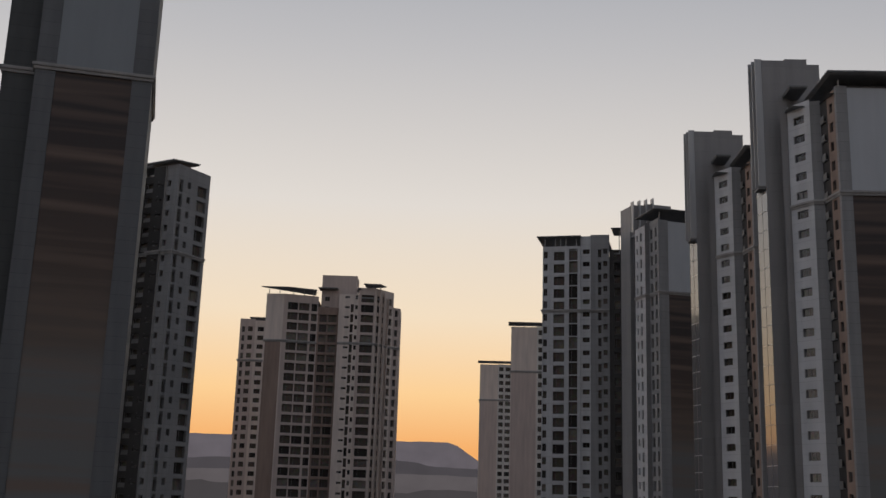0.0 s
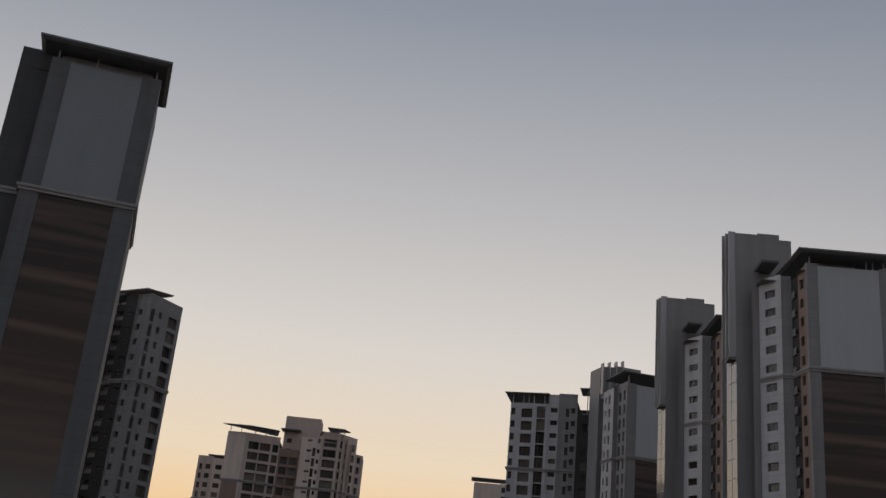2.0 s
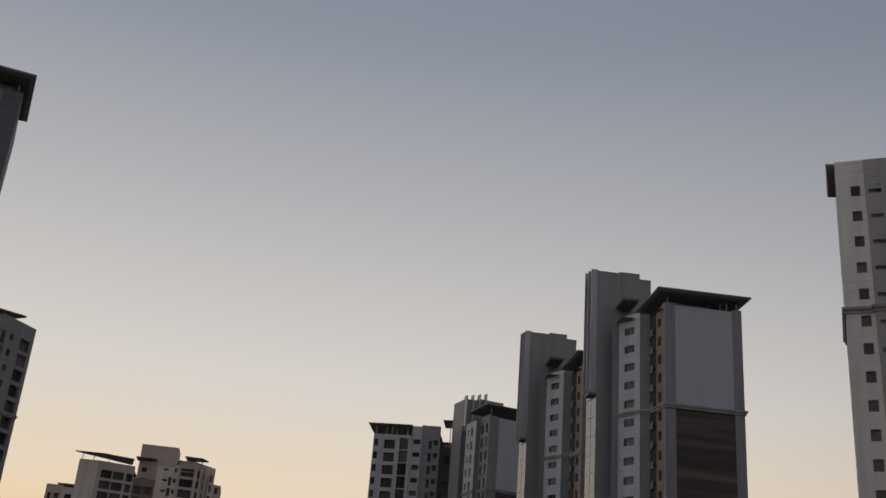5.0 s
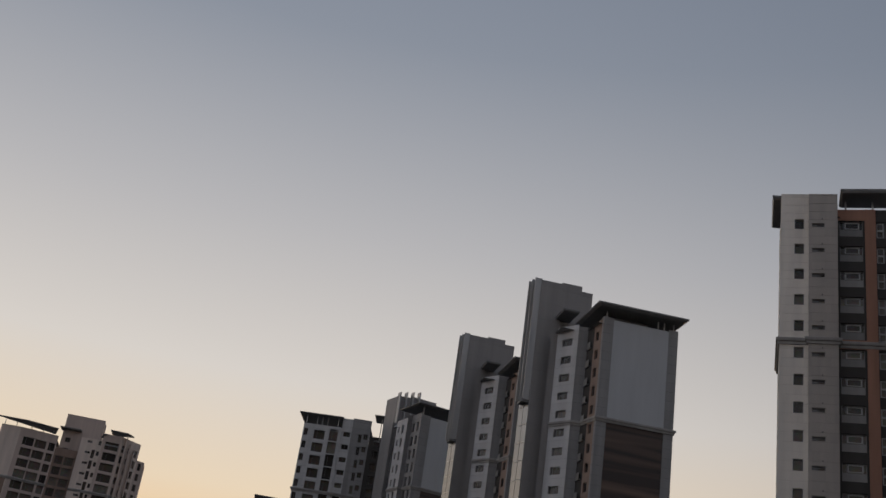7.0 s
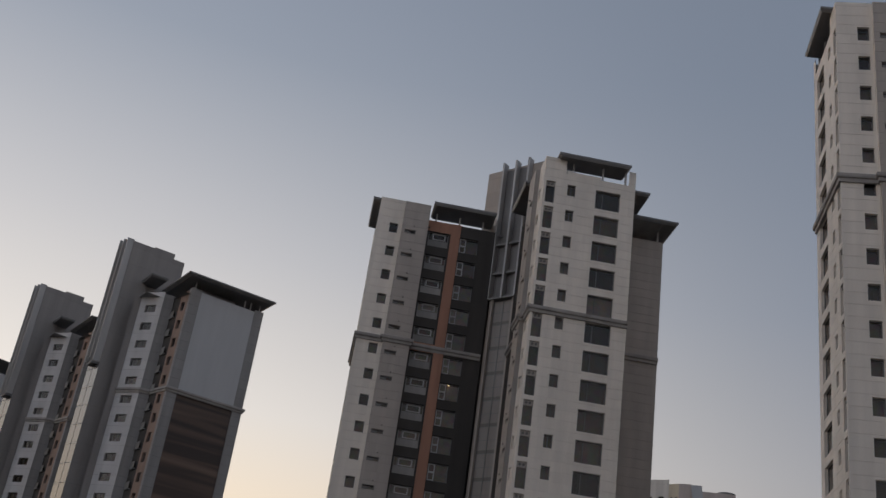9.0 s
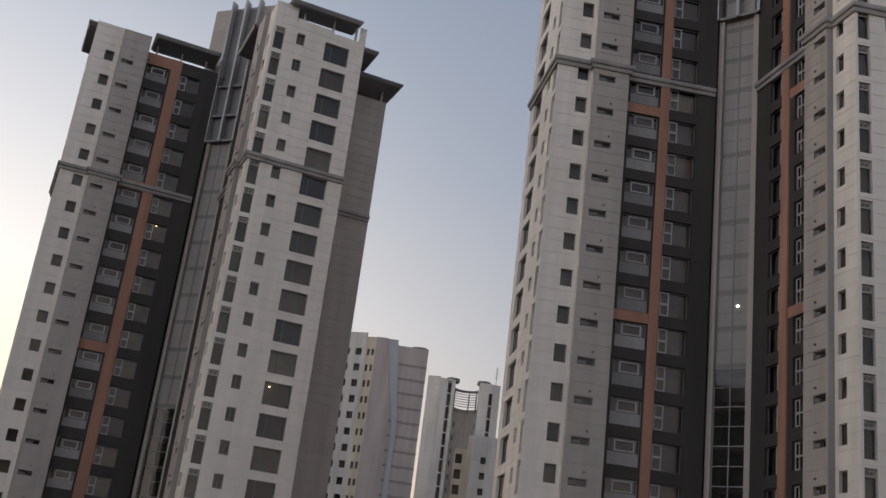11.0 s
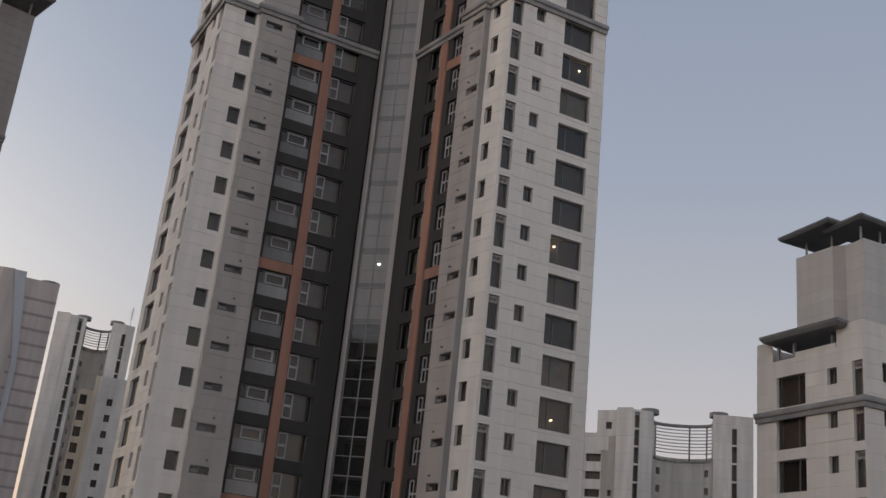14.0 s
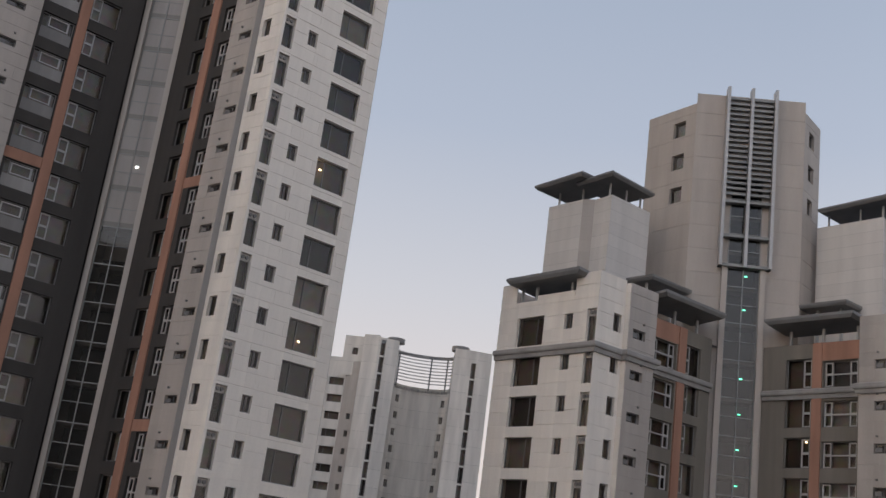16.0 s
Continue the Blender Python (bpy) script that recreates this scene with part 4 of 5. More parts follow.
def murals(b, p0, p1, zb):
    d = (Vector(p1) - Vector(p0)).normalized()
    n = Vector((d.y, -d.x)) * 0.02
    facade(b, tuple(Vector(p0) + n), tuple(Vector(p1) + n), 0, zb + CZ, MURAL, name="mural_wall")


BIG, SML, VNT = "big", "small", "vent"
# D wing: window front with terrace canopy
D_T = slab_tower("apartment_tower", 22.7, 243.0, -14.0, "tall grey apartment tower with wide window columns", [
    ((0, 12), (0, 0), 15.0, END_GREY, ()),
    ((0, 0), (8.6, 0), 15.0, END_WHITE, [(0.2, 1.1, 0.6, 2.2, SML), (2.5, 5.0, 0.05, 2.1, BIG), (6.0, 7.95, 0.05, 2.75, BIG)]),
    ((8.6, 0.0), (8.6, 0.3), 17.3, END_WHITE, ()),
    ((8.6, 0.3), (10.9, 0.3), 17.3, END_WHITE, [(0.5, 2.05, 1.5, 2.6, SML)]),
    ((10.9, 0.3), (15.1, 0.6), 17.6, END_GREY, [(1.65, 2.4, 0.65, 2.5, SML), (2.8, 3.75, 1.5, 2.75, SML)]),
    ((15.1, 0.8), (18.4, 0.8), 14.1, DARK, [(1.0, 2.4, 0.4, 2.3, BIG)]),
    ((18.4, 0.8), (18.4, 12), 14.1, END_GREY, ()), ((18.4, 12), (0, 12), 15.0, END_GREY, ())],
    [([(0, 0.2), (8.6, 0.2), (8.6, 12), (0, 12)], 15.0), ([(8.6, 0.5), (15.1, 0.7), (15.1, 12), (8.6, 12)], 17.0), ([(15.1, 1), (18.3, 1), (18.3, 12), (15.1, 12)], 14.1)], 44.1,
    [[(0, 12), (0, 0), (8.6, 0), (10.9, 0.3), (15.1, 0.6)]],
    [([(-1.3, -1.2), (8.8, -1.2), (8.8, 9), (-1.3, 9)], 16.9, [(0.4, 0.5), (2.8, 0.5), (4.0, 0.5), (5.2, 0.5), (7.6, 0.5)], 14.0),
     ([(15.6, -0.5), (20.0, -0.5), (20.0, 6), (15.6, 6)], 18.6, [(17.3, 0.9)], 13.0)])
# E wing: blank end wall with panel and mural, windowed flank, finned core behind
E_T = slab_tower("apartment_tower", 44.6, 219.9, 14.0, "grey tower with grey end panel, mural and windowed flank", [
    ((-1.0, 9.5), (-1.0, 4.4), 15.2, END_WHITE, [(0.8, 1.5, 0.8, 2.2, SML), (2.6, 3.5, 0.4, 2.3, BIG)]),
    ((0, 4.4), (0, 0), 15.8, END_GREY, [(0.6, 1.6, 0.4, 2.4, BIG), (2.7, 3.6, 0.4, 2.4, BIG)]),
    ((-1.0, 4.4), (0, 4.4), 15.8, END_GREY, ()),
    ((0, 0), (2.2, 0), 15.5, END_GREY, ()), ((2.2, 0.04), (10.4, 0.04), 15.3, PANEL, ()), ((10.4, 0), (12, 0), 15.5, END_GREY, ()),
    ((12, 0), (12, 12), 15.5, END_GREY, ()), ((12, 12), (-1, 12), 15.5, END_GREY, ()),
    ((-0.6, 18), (-0.4, 13.0), 21.8, END_CORE, ()), ((-0.4, 13.0), (2.4, 12.2), 22.0, END_CORE, ()), ((2.4, 12.2), (9.0, 12.2), 22.4, END_CORE, ()), ((9.0, 12.2), (9.0, 18), 21.8, END_CORE, ()), ((9.0, 18), (-0.6, 18), 21.8, END_CORE, ())],
    [([(0, 0.1), (12, 0.1), (12, 12), (-1, 12), (-1, 4.4), (0, 4.4)], 15.2), ([(-0.3, 13.3), (2.4, 12.5), (8.8, 12.5), (8.8, 17.5), (-0.4, 17.5)], 21.8)], 44.7,
    [[(-1.0, 9.5), (-1.0, 4.4), (0, 4.4), (0, 0), (12, 0)]],
    [([(-1.6, -1.6), (12.8, -1.6), (12.8, 8), (-1.6, 8)], 17.2, [(0.5, 0.4), (9.0, 0.5), (11.5, 0.5)], 14.2)])
murals(E_T, (2.2, 0.0), (10.4, 0.0), 44.7)
for k in range(4):
    t = Soup()
    t.box(-0.3 + 1.45 * k, -0.05 + 1.45 * k, 11.9 - 0.3 * k, 13.2 - 0.3 * k, CZ + 49.5, CZ + 67.3 + 0.3 * k)
    part("fin", t.mesh("fin", FIN), E_T, "tall light grey metal fin")
# C: middle tower in front of the sunset
C_T = slab_tower("apartment_tower", -50.3, 306.0, 0.0, "brown-grey apartment tower against the sunset", [
    ((0, 14), (0, 0), 13.5, BROWN, ()),
    ((0, 0), (5.1, -0.5), 13.5, BROWN_LIGHT, ()),
    ((5.1, -0.5), (14.6, 2.5), 13.5, BROWN, [(1.2, 4.1, 0.35, 2.5, BIG), (4.4, 7.4, 0.35, 2.5, BIG), (8.0, 9.7, 0.35, 2.5, BIG)]),
    ((14.6, 2.5), (20.6, 3.2), 10.5, WARM, [(0.5, 2.6, 0.35, 2.5, BIG), (3.0, 5.4, 0.35, 2.5, BIG)]),
    ((15.2, 4.0), (25.3, 4.0), 20.2, BROWN, [(1.0, 2.4, 0.9, 2.2, SML)]),
    ((25.3, 4.0), (25.3, 12), 20.2, BROWN, ()), ((25.3, 12), (15.2, 12), 20.2, BROWN, ()), ((15.2, 12), (15.2, 4), 20.2, BROWN, ()),
    ((20.6, 1.5), (26.2, 1.0), 14.2, BROWN_LIGHT, [(1.7, 3.1, 1.4, 2.0, VNT), (3.4, 4.3, 0.25, 2.6, SML), (4.7, 5.45, 1.1, 2.3, SML)]),
    ((26.2, 1.0), (31.0, 1.4), 16.2, BROWN, [(0.8, 4.4, 0.35, 2.5, BIG)]),
    ((31.0, 1.4), (36.0, 7.5), 16.2, BROWN_LIGHT, [(0.8, 2.3, 0.5, 2.5, BIG), (3.2, 4.2, 0.7, 2.4, SML), (5.6, 7.2, 0.5, 2.5, BIG)]),
    ((36.0, 7.5), (38.0, 9.0), 11.8, BROWN, [(0.6, 1.7, 0.5, 2.4, SML)]),
    ((38.0, 9.0), (38.0, 18), 11.8, BROWN, ()), ((38.0, 18), (0, 14), 11.8, BROWN, ())],
    [([(0, 0.2), (5.1, -0.3), (14.6, 2.7), (14.6, 14), (0, 14)], 13.5), ([(15.2, 4), (25.3, 4), (25.3, 12), (15.2, 12)], 20.2),
     ([(20.6, 1.7), (26.2, 1.2), (31, 1.6), (36, 7.7), (36, 16), (20.6, 14)], 14.2)], 44.7,
    [[(0, 14), (0, 0), (5.1, -0.5), (14.6, 2.5)], [(20.6, 1.5), (26.2, 1.0), (31.0, 1.4), (36.0, 7.5), (38, 9.0)]],
    [([(-1.4, -2.0), (6.5, -2.3), (14.2, 1.0), (13.0, 9)], 14.9, [(0.6, 0.5), (3.6, 0.4), (7.5, 0.8), (10.5, 1.6), (13.0, 2.6)], 12.6),
     ([(14.4, 1.5), (20.0, 1.5), (20.0, 6), (14.4, 6)], 15.8, (), 12),
     ([(26.0, 0.2), (26.8, 0.2), (26.8, 5), (25.2, 5)], 15.6, (), 12),
     ([(27.6, -0.5), (32.4, 0.0), (34.0, 3.5), (28.0, 6)], 16.9, [(28.4, 2.0), (30.4, 2.0)], 15.2)])
facade(C_T, (0.3, -0.06), (4.8, -0.51), 0, CZ + 44.7, WARM, name="painted_wall")
for k in range(3):
    t = Soup()
    xx, yy = 32.3 + 1.2 * k, 2.6 + 1.5 * k
    t.box(xx - 0.15, xx + 0.15, yy - 0.8, yy + 0.1, 0, CZ + 44.7 + 16.4 - 1.2 * k)
    part("fin", t.mesh("fin", BROWN), C_T)
slab_tower("apartment_tower", -66.0, 352.3, 0.0, "brown-grey apartment tower standing behind another at sunset", [
    ((0, 12), (0, 0), 13.7, BROWN, ()), ((0, 0), (5.0, 0), 13.7, BROWN, [(0.7, 1.6, 0.5, 2.4, SML), (2.6, 4.2, 0.8, 2.4, BIG)]),
    ((5.0, 0), (12, 0.5), 13.2, BROWN_LIGHT, [(0.8, 2.8, 0.9, 2.4, BIG), (3.6, 5.6, 0.9, 2.4, BIG)]), ((12, 0.5), (12, 12), 13.2, BROWN, ()), ((12, 12), (0, 12), 13.2, BROWN, ())],
    [([(0, 0.2), (12, 0.7), (12, 12), (0, 12)], 13.2)], 44.7, [[(0, 12), (0, 0), (5, 0), (12, 0.5)]],
    [([(3.0, -0.5), (10, -0.5), (10, 6), (3.0, 6)], 13.9, [(4.8, 0.6), (8.5, 0.8)], 12.2)])
# tower seen low between two others
az = radians(24.6)
slab_tower("apartment_tower", 352 * math.sin(az), 352 * math.cos(az), -26.0, "beige-grey apartment tower with square window grid and roof block", [
    ((0, 12), (0, 0), 14.2, BROWN_LIGHT, ()),
    ((0, 0), (5.0, -0.6), 14.2, BROWN_LIGHT, [(0.5, 2.1, 0.5, 2.4, BIG), (2.9, 4.5, 0.5, 2.4, BIG)]),
    ((5.0, 0.6), (9.6, 0.8), 10.5, BROWN, ()),
    ((2.2, 2.0), (10.6, 2.0), 18.6, BROWN_LIGHT, [(1.8, 2.6, 0.9, 2.0, SML)]), ((10.6, 2.0), (10.6, 9), 18.6, BROWN, ()), ((10.6, 9), (2.2, 9), 18.6, BROWN, ()), ((2.2, 9), (2.2, 2), 18.6, BROWN, ()),
    ((9.6, 0.8), (15.2, 0.4), 11.0, BROWN, [(0.8, 2.4, 0.5, 2.4, BIG), (3.2, 4.8, 0.5, 2.4, BIG)]),
    ((15.2, -0.4), (19.2, -0.4), 13.4, BROWN_LIGHT, [(0.4, 1.2, 0.5, 2.4, SML), (2.2, 3.4, 1.5, 2.1, VNT)]),
    ((19.2, 0.0), (23.0, 0.6), 14.4, BROWN_LIGHT, [(0.7, 2.9, 0.5, 2.5, BIG)]),
    ((23.0, 0.6), (23.0, 12), 14.4, BROWN, ()), ((23, 12), (0, 12), 13, BROWN, ())],
    [([(0, 0.2), (23, 0.6), (23, 12), (0, 12)], 11.0), ([(2.2, 2), (10.6, 2), (10.6, 9), (2.2, 9)], 18.6)], 44.7, (),
    [([(10.2, -0.6), (15.4, -0.6), (15.4, 4), (10.2, 4)], 12.6, [(11.0, 0.8), (14.6, 0.8)], 10.0), ([(17.4, -1.4), (23.8, -1.0), (23.8, 5), (17.4, 5)], 14.6, (), 12)])
# two towers far behind, right of the sunset
for x, y, turn, w1, w2, lab in ((16.8, 459.7, -3.0, 7.6, 7.4, "pale distant apartment tower with blank end wall"), (23.3, 360.0, -4.0, 8.6, 6.5, "beige distant apartment tower rising over its neighbour")):
    t = slab_tower("apartment_tower", x, y, turn, lab, [
        ((0, 12), (0, 0), 15.0, PLASTER, ()), ((0, 0), (w1, 0), 15.0, BROWN_LIGHT, ()),
        ((w1, 0), (w1 + w2, 1.2), 15.2, PLASTER, [(0.5, 2.4, 0.7, 2.4, BIG), (3.2, 5.4, 0.7, 2.4, BIG)]),
        ((w1 + w2, 1.2), (w1 + w2, 12), 15.2, PLASTER, ()), ((w1 + w2, 12), (0, 12), 15, PLASTER, ())],
        [([(0, 0.1), (w1 + w2, 1.3), (w1 + w2, 12), (0, 12)], 15.0)], 44.7, [[(0, 12), (0, 0), (w1, 0), (w1 + w2, 1.2)]],
        [([(-1.0, -1.0), (w1 + w2 + 0.5, -0.4), (w1 + w2 + 0.5, 6), (-1.0, 6)], 16.2, [(1, 0.6), (w1 * 0.5, 0.6), (w1, 0.7), (w1 + w2 - 0.6, 1.8)], 14.2)])
    facade(t, (0.3, -0.02), (w1 - 0.3, -0.02), 0, CZ + 44.7, BROWN, name="painted_wall")


# ---------------------------------------------------------------- pale towers joined by a curved roof trellis
def trellis_towers(x, y, turn, top, label, gap=9.6, wl=5.9, wr=6.3, drop=6.4, annex=True):
    b = building("apartment_block", x, y, turn, label, "older apartment blocks")
    z1 = CZ + top
    floors = [z1 - 4.6 - STOREY * k for k in range(int((z1 - 5) / STOREY))]
    x0, x1, x2, x3 = -gap / 2 - wl, -gap / 2, gap / 2, gap / 2 + wr
    # left tower: corner face with a slot of stair windows
    xm = x0 + wl * 0.45
    facade(b, (x0, 10), (x0, 0), 0, z1, PLASTER)
    facade(b, (x0, 0), (xm, -0.8), 0, z1, PLASTER)
    facade(b, (xm, -0.8), (x1, 0.4), 0, z1 - 0.3, PLASTER, [(0.35, 1.2, 0.08, 2.7, BIG)] if annex else [(1.9, 2.8, 0.08, 2.7, BIG)], [f + 1.2 for f in floors], panes=False)
    facade(b, (x1, 0.4), (x1, 10), 0, z1 - 0.5, PLASTER, [(1.2, 2.6, 0.9, 2.1, SML)], floors, panes=False)
    if annex:
        # roof room behind the corner, and the lower neighbour with wide windows
        facade(b, (x0 - 3.3, 1.9), (x0 - 0.01, 1.2), z1 - 7.0, z1 - 0.2, PLASTER, [(1.5, 2.5, 1.2, 2.4, SML)], [z1 - 4.6], panes=False)
        facade(b, (x0 - 8.5, 3.0), (x0 - 2.3, 2.0), 0, z1 - 4.0, PLASTER, [(3.6, 6.1, 0.9, 2.2, BIG)], [f - 2.2 for f in floors[1:]], panes=False)
        # shadowed return: its shade is painted on as grey among the pale walls
        facade(b, (x0 - 2.3, 2.0), (x0 - 0.01, 0.8), 0, z1 - 4.6, GREY, [(1.3, 2.0, 1.1, 2.1, SML)], [f - 2.2 for f in floors[3:]], panes=False)
        facade(b, (x0 - 8.5, 10), (x0 - 8.5, 3.0), 0, z1 - 4.0, PLASTER)
        facade(b, (x0, 10), (x0 - 8.5, 10), 0, z1 - 4.4, PLASTER)
        s = Soup()
        s.prism([(x0 - 8.4, 3.2), (x0 - 2.3, 2.2), (x0 - 0.02, 1.0), (x0 - 0.02, 9.9), (x0 - 8.4, 9.9)], z1 - 5.2, z1 - 4.8)
        s.prism([(x0 - 3.2, 2.1), (x0 - 0.02, 1.4), (x0 - 0.02, 9.5), (x0 - 3.2, 9.5)], z1 - 0.9, z1 - 0.6)
        part("annex_roof", s.mesh("annex_roof", ROOF), b)
        facade(b, (x0 - 3.3, 9.5), (x0 - 3.3, 1.9), z1 - 7.0, z1 - 0.2, PLASTER)
    # concave wall between
    n, pts = 8, []
    for k in range(n + 1):
        t = math.pi * k / n
        pts.append((-math.cos(t) * gap / 2, 5.0 + math.sin(t) * 3.4))
    for k in range(n):
        cols = [(0.25, 1.15, 0.9, 2.1, SML)] if k in (1, n - 2) else ()
        facade(b, pts[k], pts[k + 1], 0, z1 - drop, PLASTER, cols, floors[2:], panes=False)
    facade(b, (x1, 0.4), pts[0], 0, z1 - drop, PLASTER)
    facade(b, pts[-1], (x2, 0.2), 0, z1 - drop, PLASTER)
    # right tower
    facade(b, (x2, 9), (x2, 0.2), 0, z1 - 0.3, PLASTER)
    facade(b, (x2, 0.2), (x2 + wr * 0.42, 0.2), 0, z1 - 0.3, PLASTER)
    facade(b, (x2 + wr * 0.42, 0.2), (x3, 1.0), 0, z1 - 0.3, PLASTER, [(0.3, 1.15, 0.08, 2.7, BIG)], [f - 0.5 for f in floors], panes=False)
    facade(b, (x3, 1.0), (x3, 10), 0, z1 - 0.3, PLASTER)
    facade(b, (x3, 10), (x2, 10), 0, z1 - 0.6, PLASTER)
    facade(b, (x2, 10), (x1, 10), 0, z1 - drop - 0.4, PLASTER)
    facade(b, (x1, 10), (x0, 10), 0, z1 - 0.6, PLASTER)
    s = Soup()
    s.prism([(x0, 0.2), (xm, -0.6), (x1, 0.6), (x1, 10), (x0, 10)], z1 - 1.2, z1 - 0.8)
    s.prism([(x2, 0.4), (x3, 1.2), (x3, 10), (x2, 10)], z1 - 1.2, z1 - 0.8)
    s.prism(pts + [(x2, 10), (x1, 10)][::1], z1 - drop - 0.8, z1 - drop - 0.4)
    part("roof_slab", s.mesh("roof_slab", ROOF), b)
    # trellis: a curved fascia on posts, with thin rails
    trellis = part("roof_trellis", None, b, "curved steel roof trellis")
    arc = [(-math.cos(math.pi * k / 14) * (gap / 2 + 0.2), 4.2 - math.sin(math.pi * k / 14) * -2.6) for k in range(15)]
    for zz, r in [(z1 - 1.2, 0.24)] + [(z1 - 1.9 - 0.56 * k, 0.075) for k in range(int((drop - 1.6) / 0.56))]:
        t = Soup()
        side = [(math.cos(math.pi * k / 14) * r, -math.sin(math.pi * k / 14) * r) for k in range(15)]
        outer = [(p[0] - q[0], p[1] - q[1]) for p, q in zip(arc, side)]
        inner = [(p[0] + q[0], p[1] + q[1]) for p, q in zip(arc, side)]
        t.v = [(*p, z) for p, q in zip(inner, outer) for p, z in ((p, zz - r), (q, zz - r), (q, zz + r), (p, zz + r))]
        for k in range(14):
            t.f += [(4 * k + j, 4 * k + 4 + j, 4 * k + 4 + (j + 1) % 4, 4 * k + (j + 1) % 4) for j in range(4)]
        t.f += [(0, 1, 2, 3), (59, 58, 57, 56)]
        t.s = [0] * len(t.f)
        part("rail", t.mesh("rail", METAL if r > 0.2 else FIN), trellis)
    for k in (2, 8, 11):
        t = Soup()
        t.beam((*arc[k], z1 - drop - 0.6), (*arc[k], z1 - 1.2), 0.13)
        part("post", t.mesh("post", METAL), trellis)
    for cx in (x1 - 0.6, x2 + 0.9):
        t = Soup()
        t.prism([(cx + 1.5 * math.cos(a * math.pi / 8), 2.2 + 1.5 * math.sin(a * math.pi / 8)) for a in range(16)], z1 - 0.4, z1 + 0.35)
        part("roof_cap", t.mesh("roof_cap", METAL), b)
    return b


az = radians(84.4)
trellis_towers(180 * math.sin(az), 180 * math.cos(az), -84.4, 38.1, "pale apartment block with a curved steel roof trellis")
az = radians(53.5)
TB = trellis_towers(235 * math.sin(az), 235 * math.cos(az), -53.5, 55.7, "pale apartment block with a curved trellis, between towers", 5.4, 6.1, 4.6, 5.0, False)
t = Soup()
t.beam((6.2, 2.0, CZ + 54.5), (6.2, 2.0, CZ + 59.8), 0.05)
for k in range(5):
    t.beam((5.7, 2.0, CZ + 57.2 + 0.5 * k), (6.7, 2.0, CZ + 57.2 + 0.5 * k), 0.03)
part("roof_antenna", t.mesh("roof_antenna", METAL), TB)
# striped tower
PINK = surface("pinkish_painted_concrete", (0.54, 0.465, 0.42), 0.8, stain=0.18)
BAND = surface("dark_pink_painted_band", (0.36, 0.30, 0.275), 0.8, stain=0.15)
CREAM = surface("cream_painted_concrete", (0.66, 0.57, 0.43), 0.8, stain=0.2)
az = radians(49.3)
STRIPED = slab_tower("apartment_tower", 190 * math.sin(az), 190 * math.cos(az), -49.3, "pink-beige apartment tower with banded flank", [
    ((-10.5, 10), (-10.0, 2.4), 51.6, PLASTER, ()), ((-10.0, 2.4), (-4.9, 0.9), 51.6, PLASTER, [(1.2, 2.3, 0.9, 2.2, SML), (3.4, 4.5, 0.9, 2.2, SML)]),
    ((-4.9, 0.9), (-3.2, 0), 50.8, CREAM, [(0.25, 0.75, 0.9, 2.1, SML), (1.15, 1.65, 0.9, 2.1, SML)]),
    ((-3.2, 0), (-1.2, -0.2), 50.8, PINK, ()), ((-1.2, -0.2), (0.7, -0.2), 50.6, PINK, ()), ((0.7, -0.2), (6.3, 0.4), 49.7, PINK, ()),
    ((6.3, 0.4), (6.3, 10), 49.7, PINK, ()), ((6.3, 10), (-10.5, 10), 49, PLASTER, ())],
    [([(-10, 2.6), (-4.9, 1.1), (-3.2, 0.2), (0.7, 0), (6.2, 0.6), (6.2, 10), (-10.4, 10)], 49.7)], 0.0, (), (), floors_up=17)
for k in range(19):
    t = Soup()
    z = CZ + 46.3 - 2.58 * k
    t.prism([(0.75, -0.25), (6.32, 0.35), (6.32, 0.42), (0.75, -0.15)], z - 0.22, z + 0.22)
    part("band", t.mesh("band", BAND), STRIPED)
t = Soup()          # slanting pale fin over the corner, and the rounded roof cap
for za, zb_, a, b_ in ((35.3, 50.6, (1.42, 2.3), (-1.2, 0.66)), (-42.0, 35.3, (1.42, 2.3), (1.42, 2.3))):
    i = len(t.v)
    t.v += [(a[0], -0.5, CZ + za), (a[1], -0.45, CZ + za), (b_[1], -0.5, CZ + zb_), (b_[0], -0.55, CZ + zb_), (a[0], 0.3, CZ + za), (a[1], 0.3, CZ + za), (b_[1], 0.3, CZ + zb_), (b_[0], 0.3, CZ + zb_)]
    t.f += [tuple(i + k for k in q) for q in ((0, 1, 2, 3), (1, 5, 6, 2), (4, 0, 3, 7), (3, 2, 6, 7), (5, 4, 7, 6))]
    t.s += [0] * 5
part("slanting_fin", t.mesh("slanting_fin", PANEL), STRIPED, "pale grey slanting fin")
t = Soup()
t.prism([(4.7 + 1.65 * math.cos(k * math.pi / 8), 2.1 + 1.65 * math.sin(k * math.pi / 8)) for k in range(16)], CZ + 49.0, CZ + 50.1)
part("roof_cap", t.mesh("roof_cap", METAL), STRIPED)
az = radians(54.3)
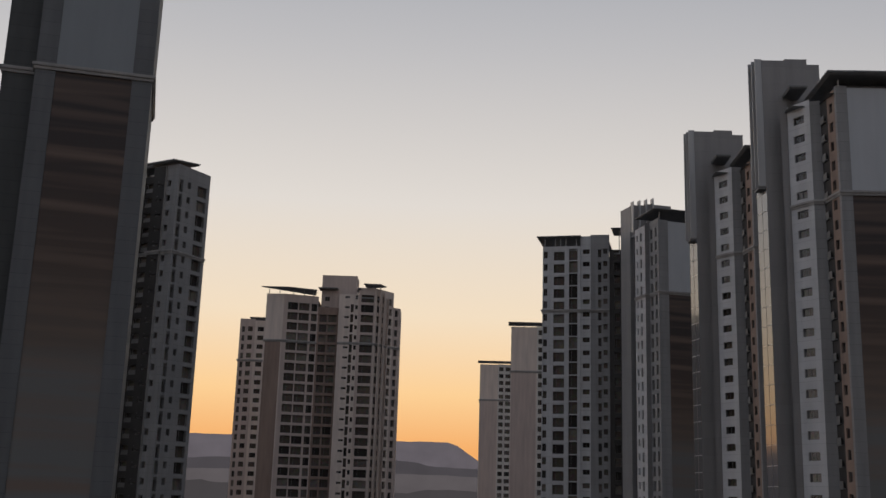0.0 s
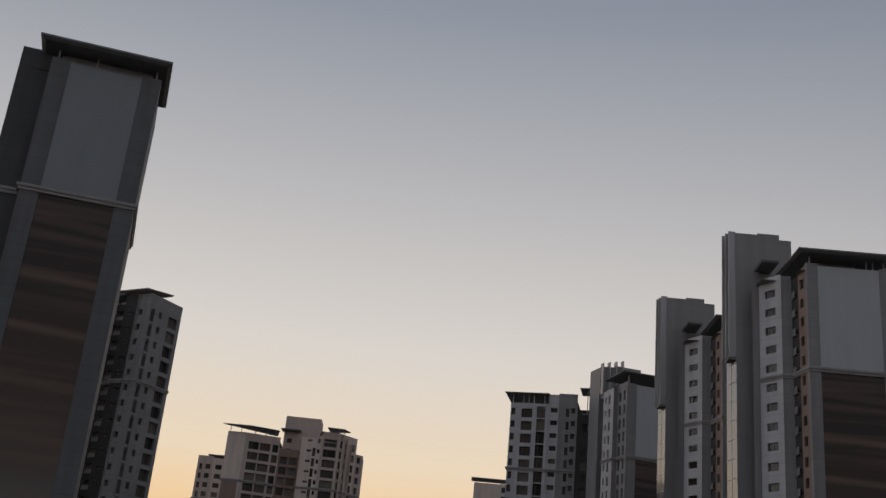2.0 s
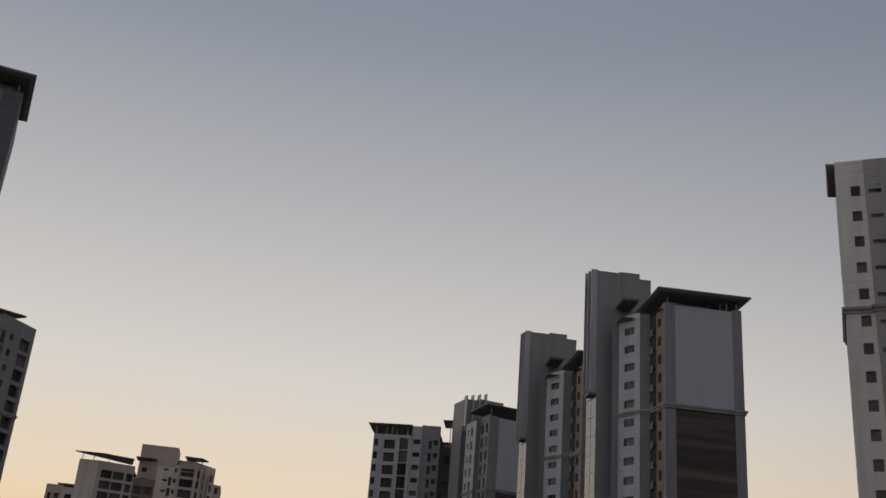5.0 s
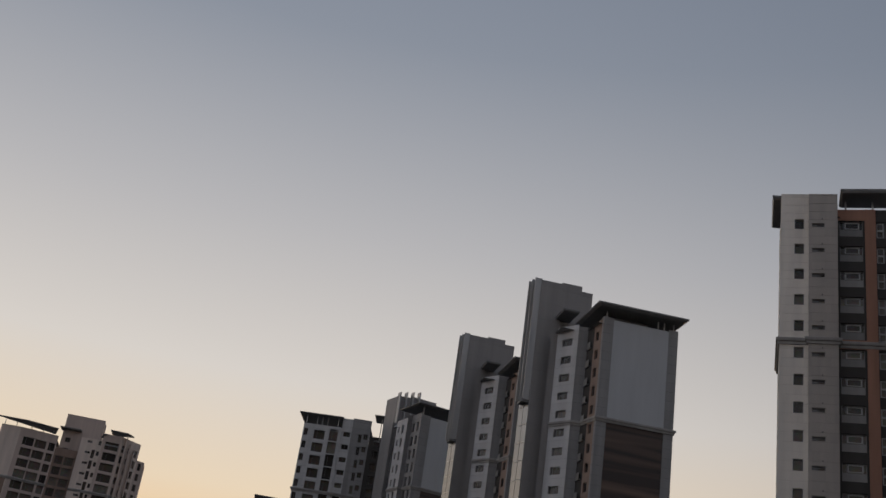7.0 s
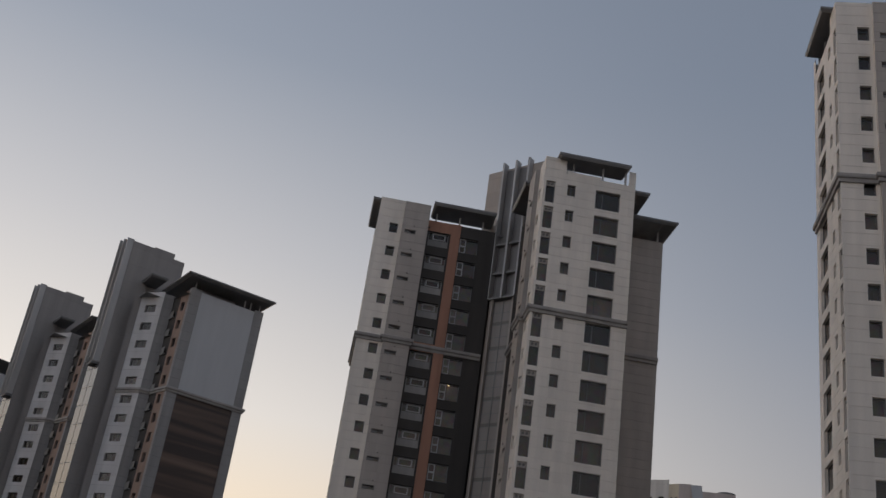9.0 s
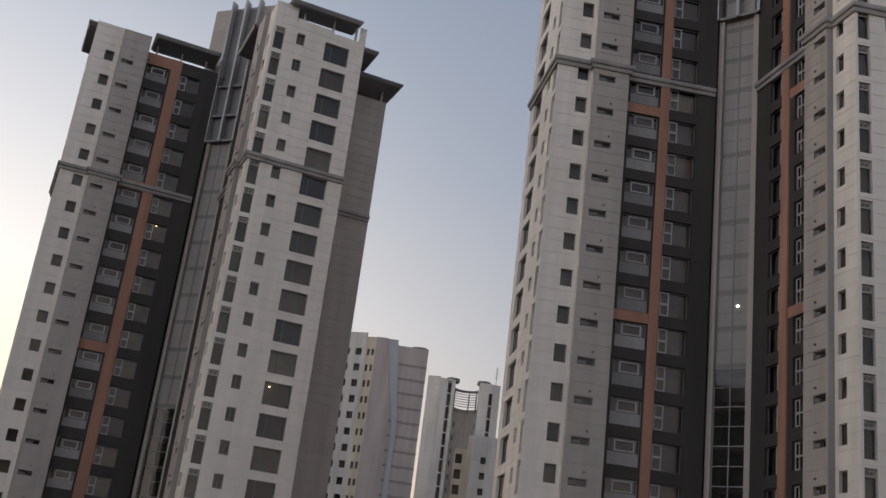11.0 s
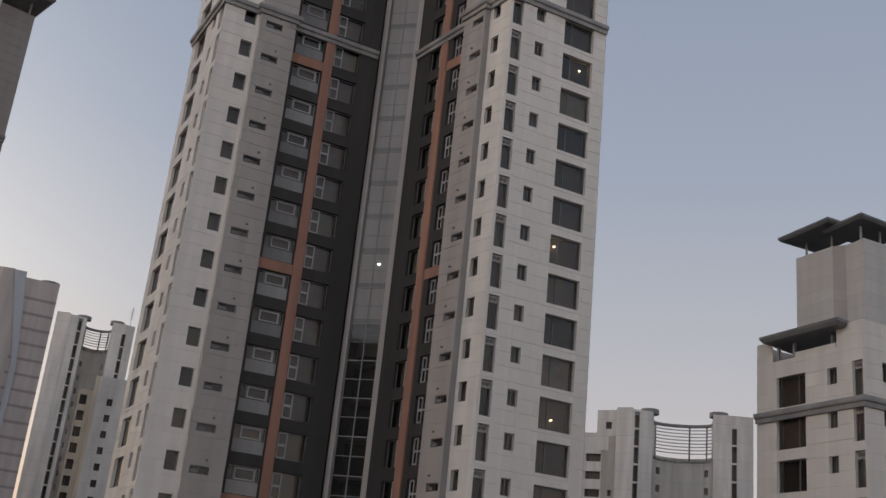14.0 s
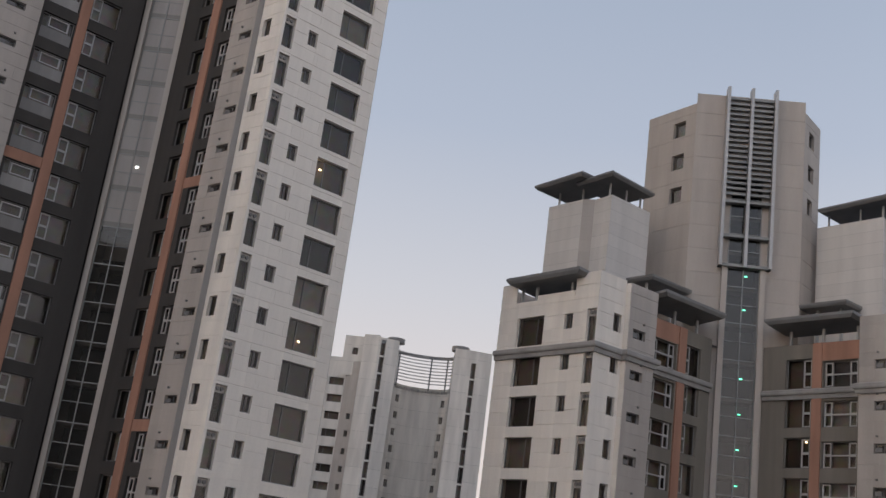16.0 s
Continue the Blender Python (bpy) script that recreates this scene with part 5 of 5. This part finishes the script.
slab_tower("apartment_tower", 205 * math.sin(az), 205 * math.cos(az), -54.3, "low cream apartment block, sunset orange painted on its flank", [
    # flank coloured orange for the sunset light on cream walls
    ((-4.1, 8), (-3.9, 0), 35.3, ORANGE, ()),
    ((-3.9, 0), (-1.5, 0), 35.3, CREAM, [(0.25, 1.5, 0.6, 2.4, BIG)]), ((-1.5, 0), (-1.5, -0.4), 38.0, CREAM, ()), ((-1.5, -0.4), (-0.8, -0.5), 38.0, CREAM, ()),
    ((-0.8, -0.5), (6.0, -0.2), 38.0, PLASTER, [(1.9, 2.9, 0.9, 2.2, SML)]),
    ((6.0, -0.2), (6, 8), 38, PLASTER, ()), ((6, 8), (-4.1, 8), 34, PLASTER, ())],
    [([(-3.9, 0.1), (-1.5, 0.1), (-1.5, 8), (-4.0, 8)], 35.3), ([(-1.4, -0.2), (6, 0), (6, 8), (-1.4, 8)], 38)], 0.0, (), (), floors_up=12)


# ---------------------------------------------------------------- rooms with their lights on
for tower, u, v, z in ((JK, 22.75, -14.00, 26.38), (JK, 23.42, -14.00, 14.14), (JK, 23.96, -14.00, 40.81), (HI, 10.59, 0.90, 37.44), (HI, 21.50, -15.00, 19.90), (LM, 17.30, -5.32, 12.96), (B_T, 21.58, -14.00, 26.77)):
    t = Soup()
    t.prism([(u + 0.09 * math.cos(k * math.pi / 5), v + 0.09 * math.sin(k * math.pi / 5)) for k in range(10)], CZ + z - 0.03, CZ + z + 0.05)
    part("room_lamp", t.mesh("room_lamp", LAMP), tower, "lit round ceiling lamp")


# ---------------------------------------------------------------- distance: hills with haze put into their colour
# haze is painted as base colour, and a faint self-glow adds airlight
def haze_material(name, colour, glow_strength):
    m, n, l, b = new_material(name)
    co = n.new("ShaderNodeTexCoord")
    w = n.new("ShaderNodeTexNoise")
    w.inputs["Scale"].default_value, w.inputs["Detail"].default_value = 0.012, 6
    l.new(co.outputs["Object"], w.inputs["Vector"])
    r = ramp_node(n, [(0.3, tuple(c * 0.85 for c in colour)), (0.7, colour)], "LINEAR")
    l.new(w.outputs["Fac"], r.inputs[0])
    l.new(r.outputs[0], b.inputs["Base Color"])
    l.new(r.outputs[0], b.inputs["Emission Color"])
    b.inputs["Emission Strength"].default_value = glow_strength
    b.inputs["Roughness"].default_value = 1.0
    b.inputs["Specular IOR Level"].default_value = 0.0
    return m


def ridge(name, dist, height, rough, mat, label, seed, span=(-40, 130), fall=0.0):
    s = Soup()
    n = 340
    tops = []
    for i in range(n + 1):
        a = span[0] + (span[1] - span[0]) * i / n
        p = Vector((a * 0.13 + seed, seed * 2.1, 0))
        h = height * (1 + rough * (noise.fractal(p, 0.9, 2.1, 6)))
        h *= 1.0 - fall * min(1.0, max(0.0, (a - 0.8) / 3.0))
        tops.append((a, h))
    rows = []
    for a, h in tops:
        c = (math.sin(radians(a)), math.cos(radians(a)))
        rows.append([(c[0] * dist * 0.9, c[1] * dist * 0.9, -1), (c[0] * dist * 0.96, c[1] * dist * 0.96, h * 0.55), (c[0] * dist, c[1] * dist, h), (c[0] * dist * 1.1, c[1] * dist * 1.1, -1)])
    for p, q in zip(rows, rows[1:]):
        for k in range(3):
            s.quad(p[k], q[k], q[k + 1], p[k + 1])
    ob = new(name, s.mesh(name, mat))
    tagged(ob, label, "hills", kind="structure")


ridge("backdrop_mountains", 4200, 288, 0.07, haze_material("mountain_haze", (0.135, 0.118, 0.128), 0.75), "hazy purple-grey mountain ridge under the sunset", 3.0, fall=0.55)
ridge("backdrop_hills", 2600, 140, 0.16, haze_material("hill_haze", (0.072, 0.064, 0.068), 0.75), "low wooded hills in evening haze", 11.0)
# the mist is an opaque ridge in a paler colour
ridge("backdrop_mist", 2200, 104, 0.05, haze_material("valley_mist", (0.115, 0.10, 0.10), 0.75), "low ridge shape painted pale as valley mist", 23.0)
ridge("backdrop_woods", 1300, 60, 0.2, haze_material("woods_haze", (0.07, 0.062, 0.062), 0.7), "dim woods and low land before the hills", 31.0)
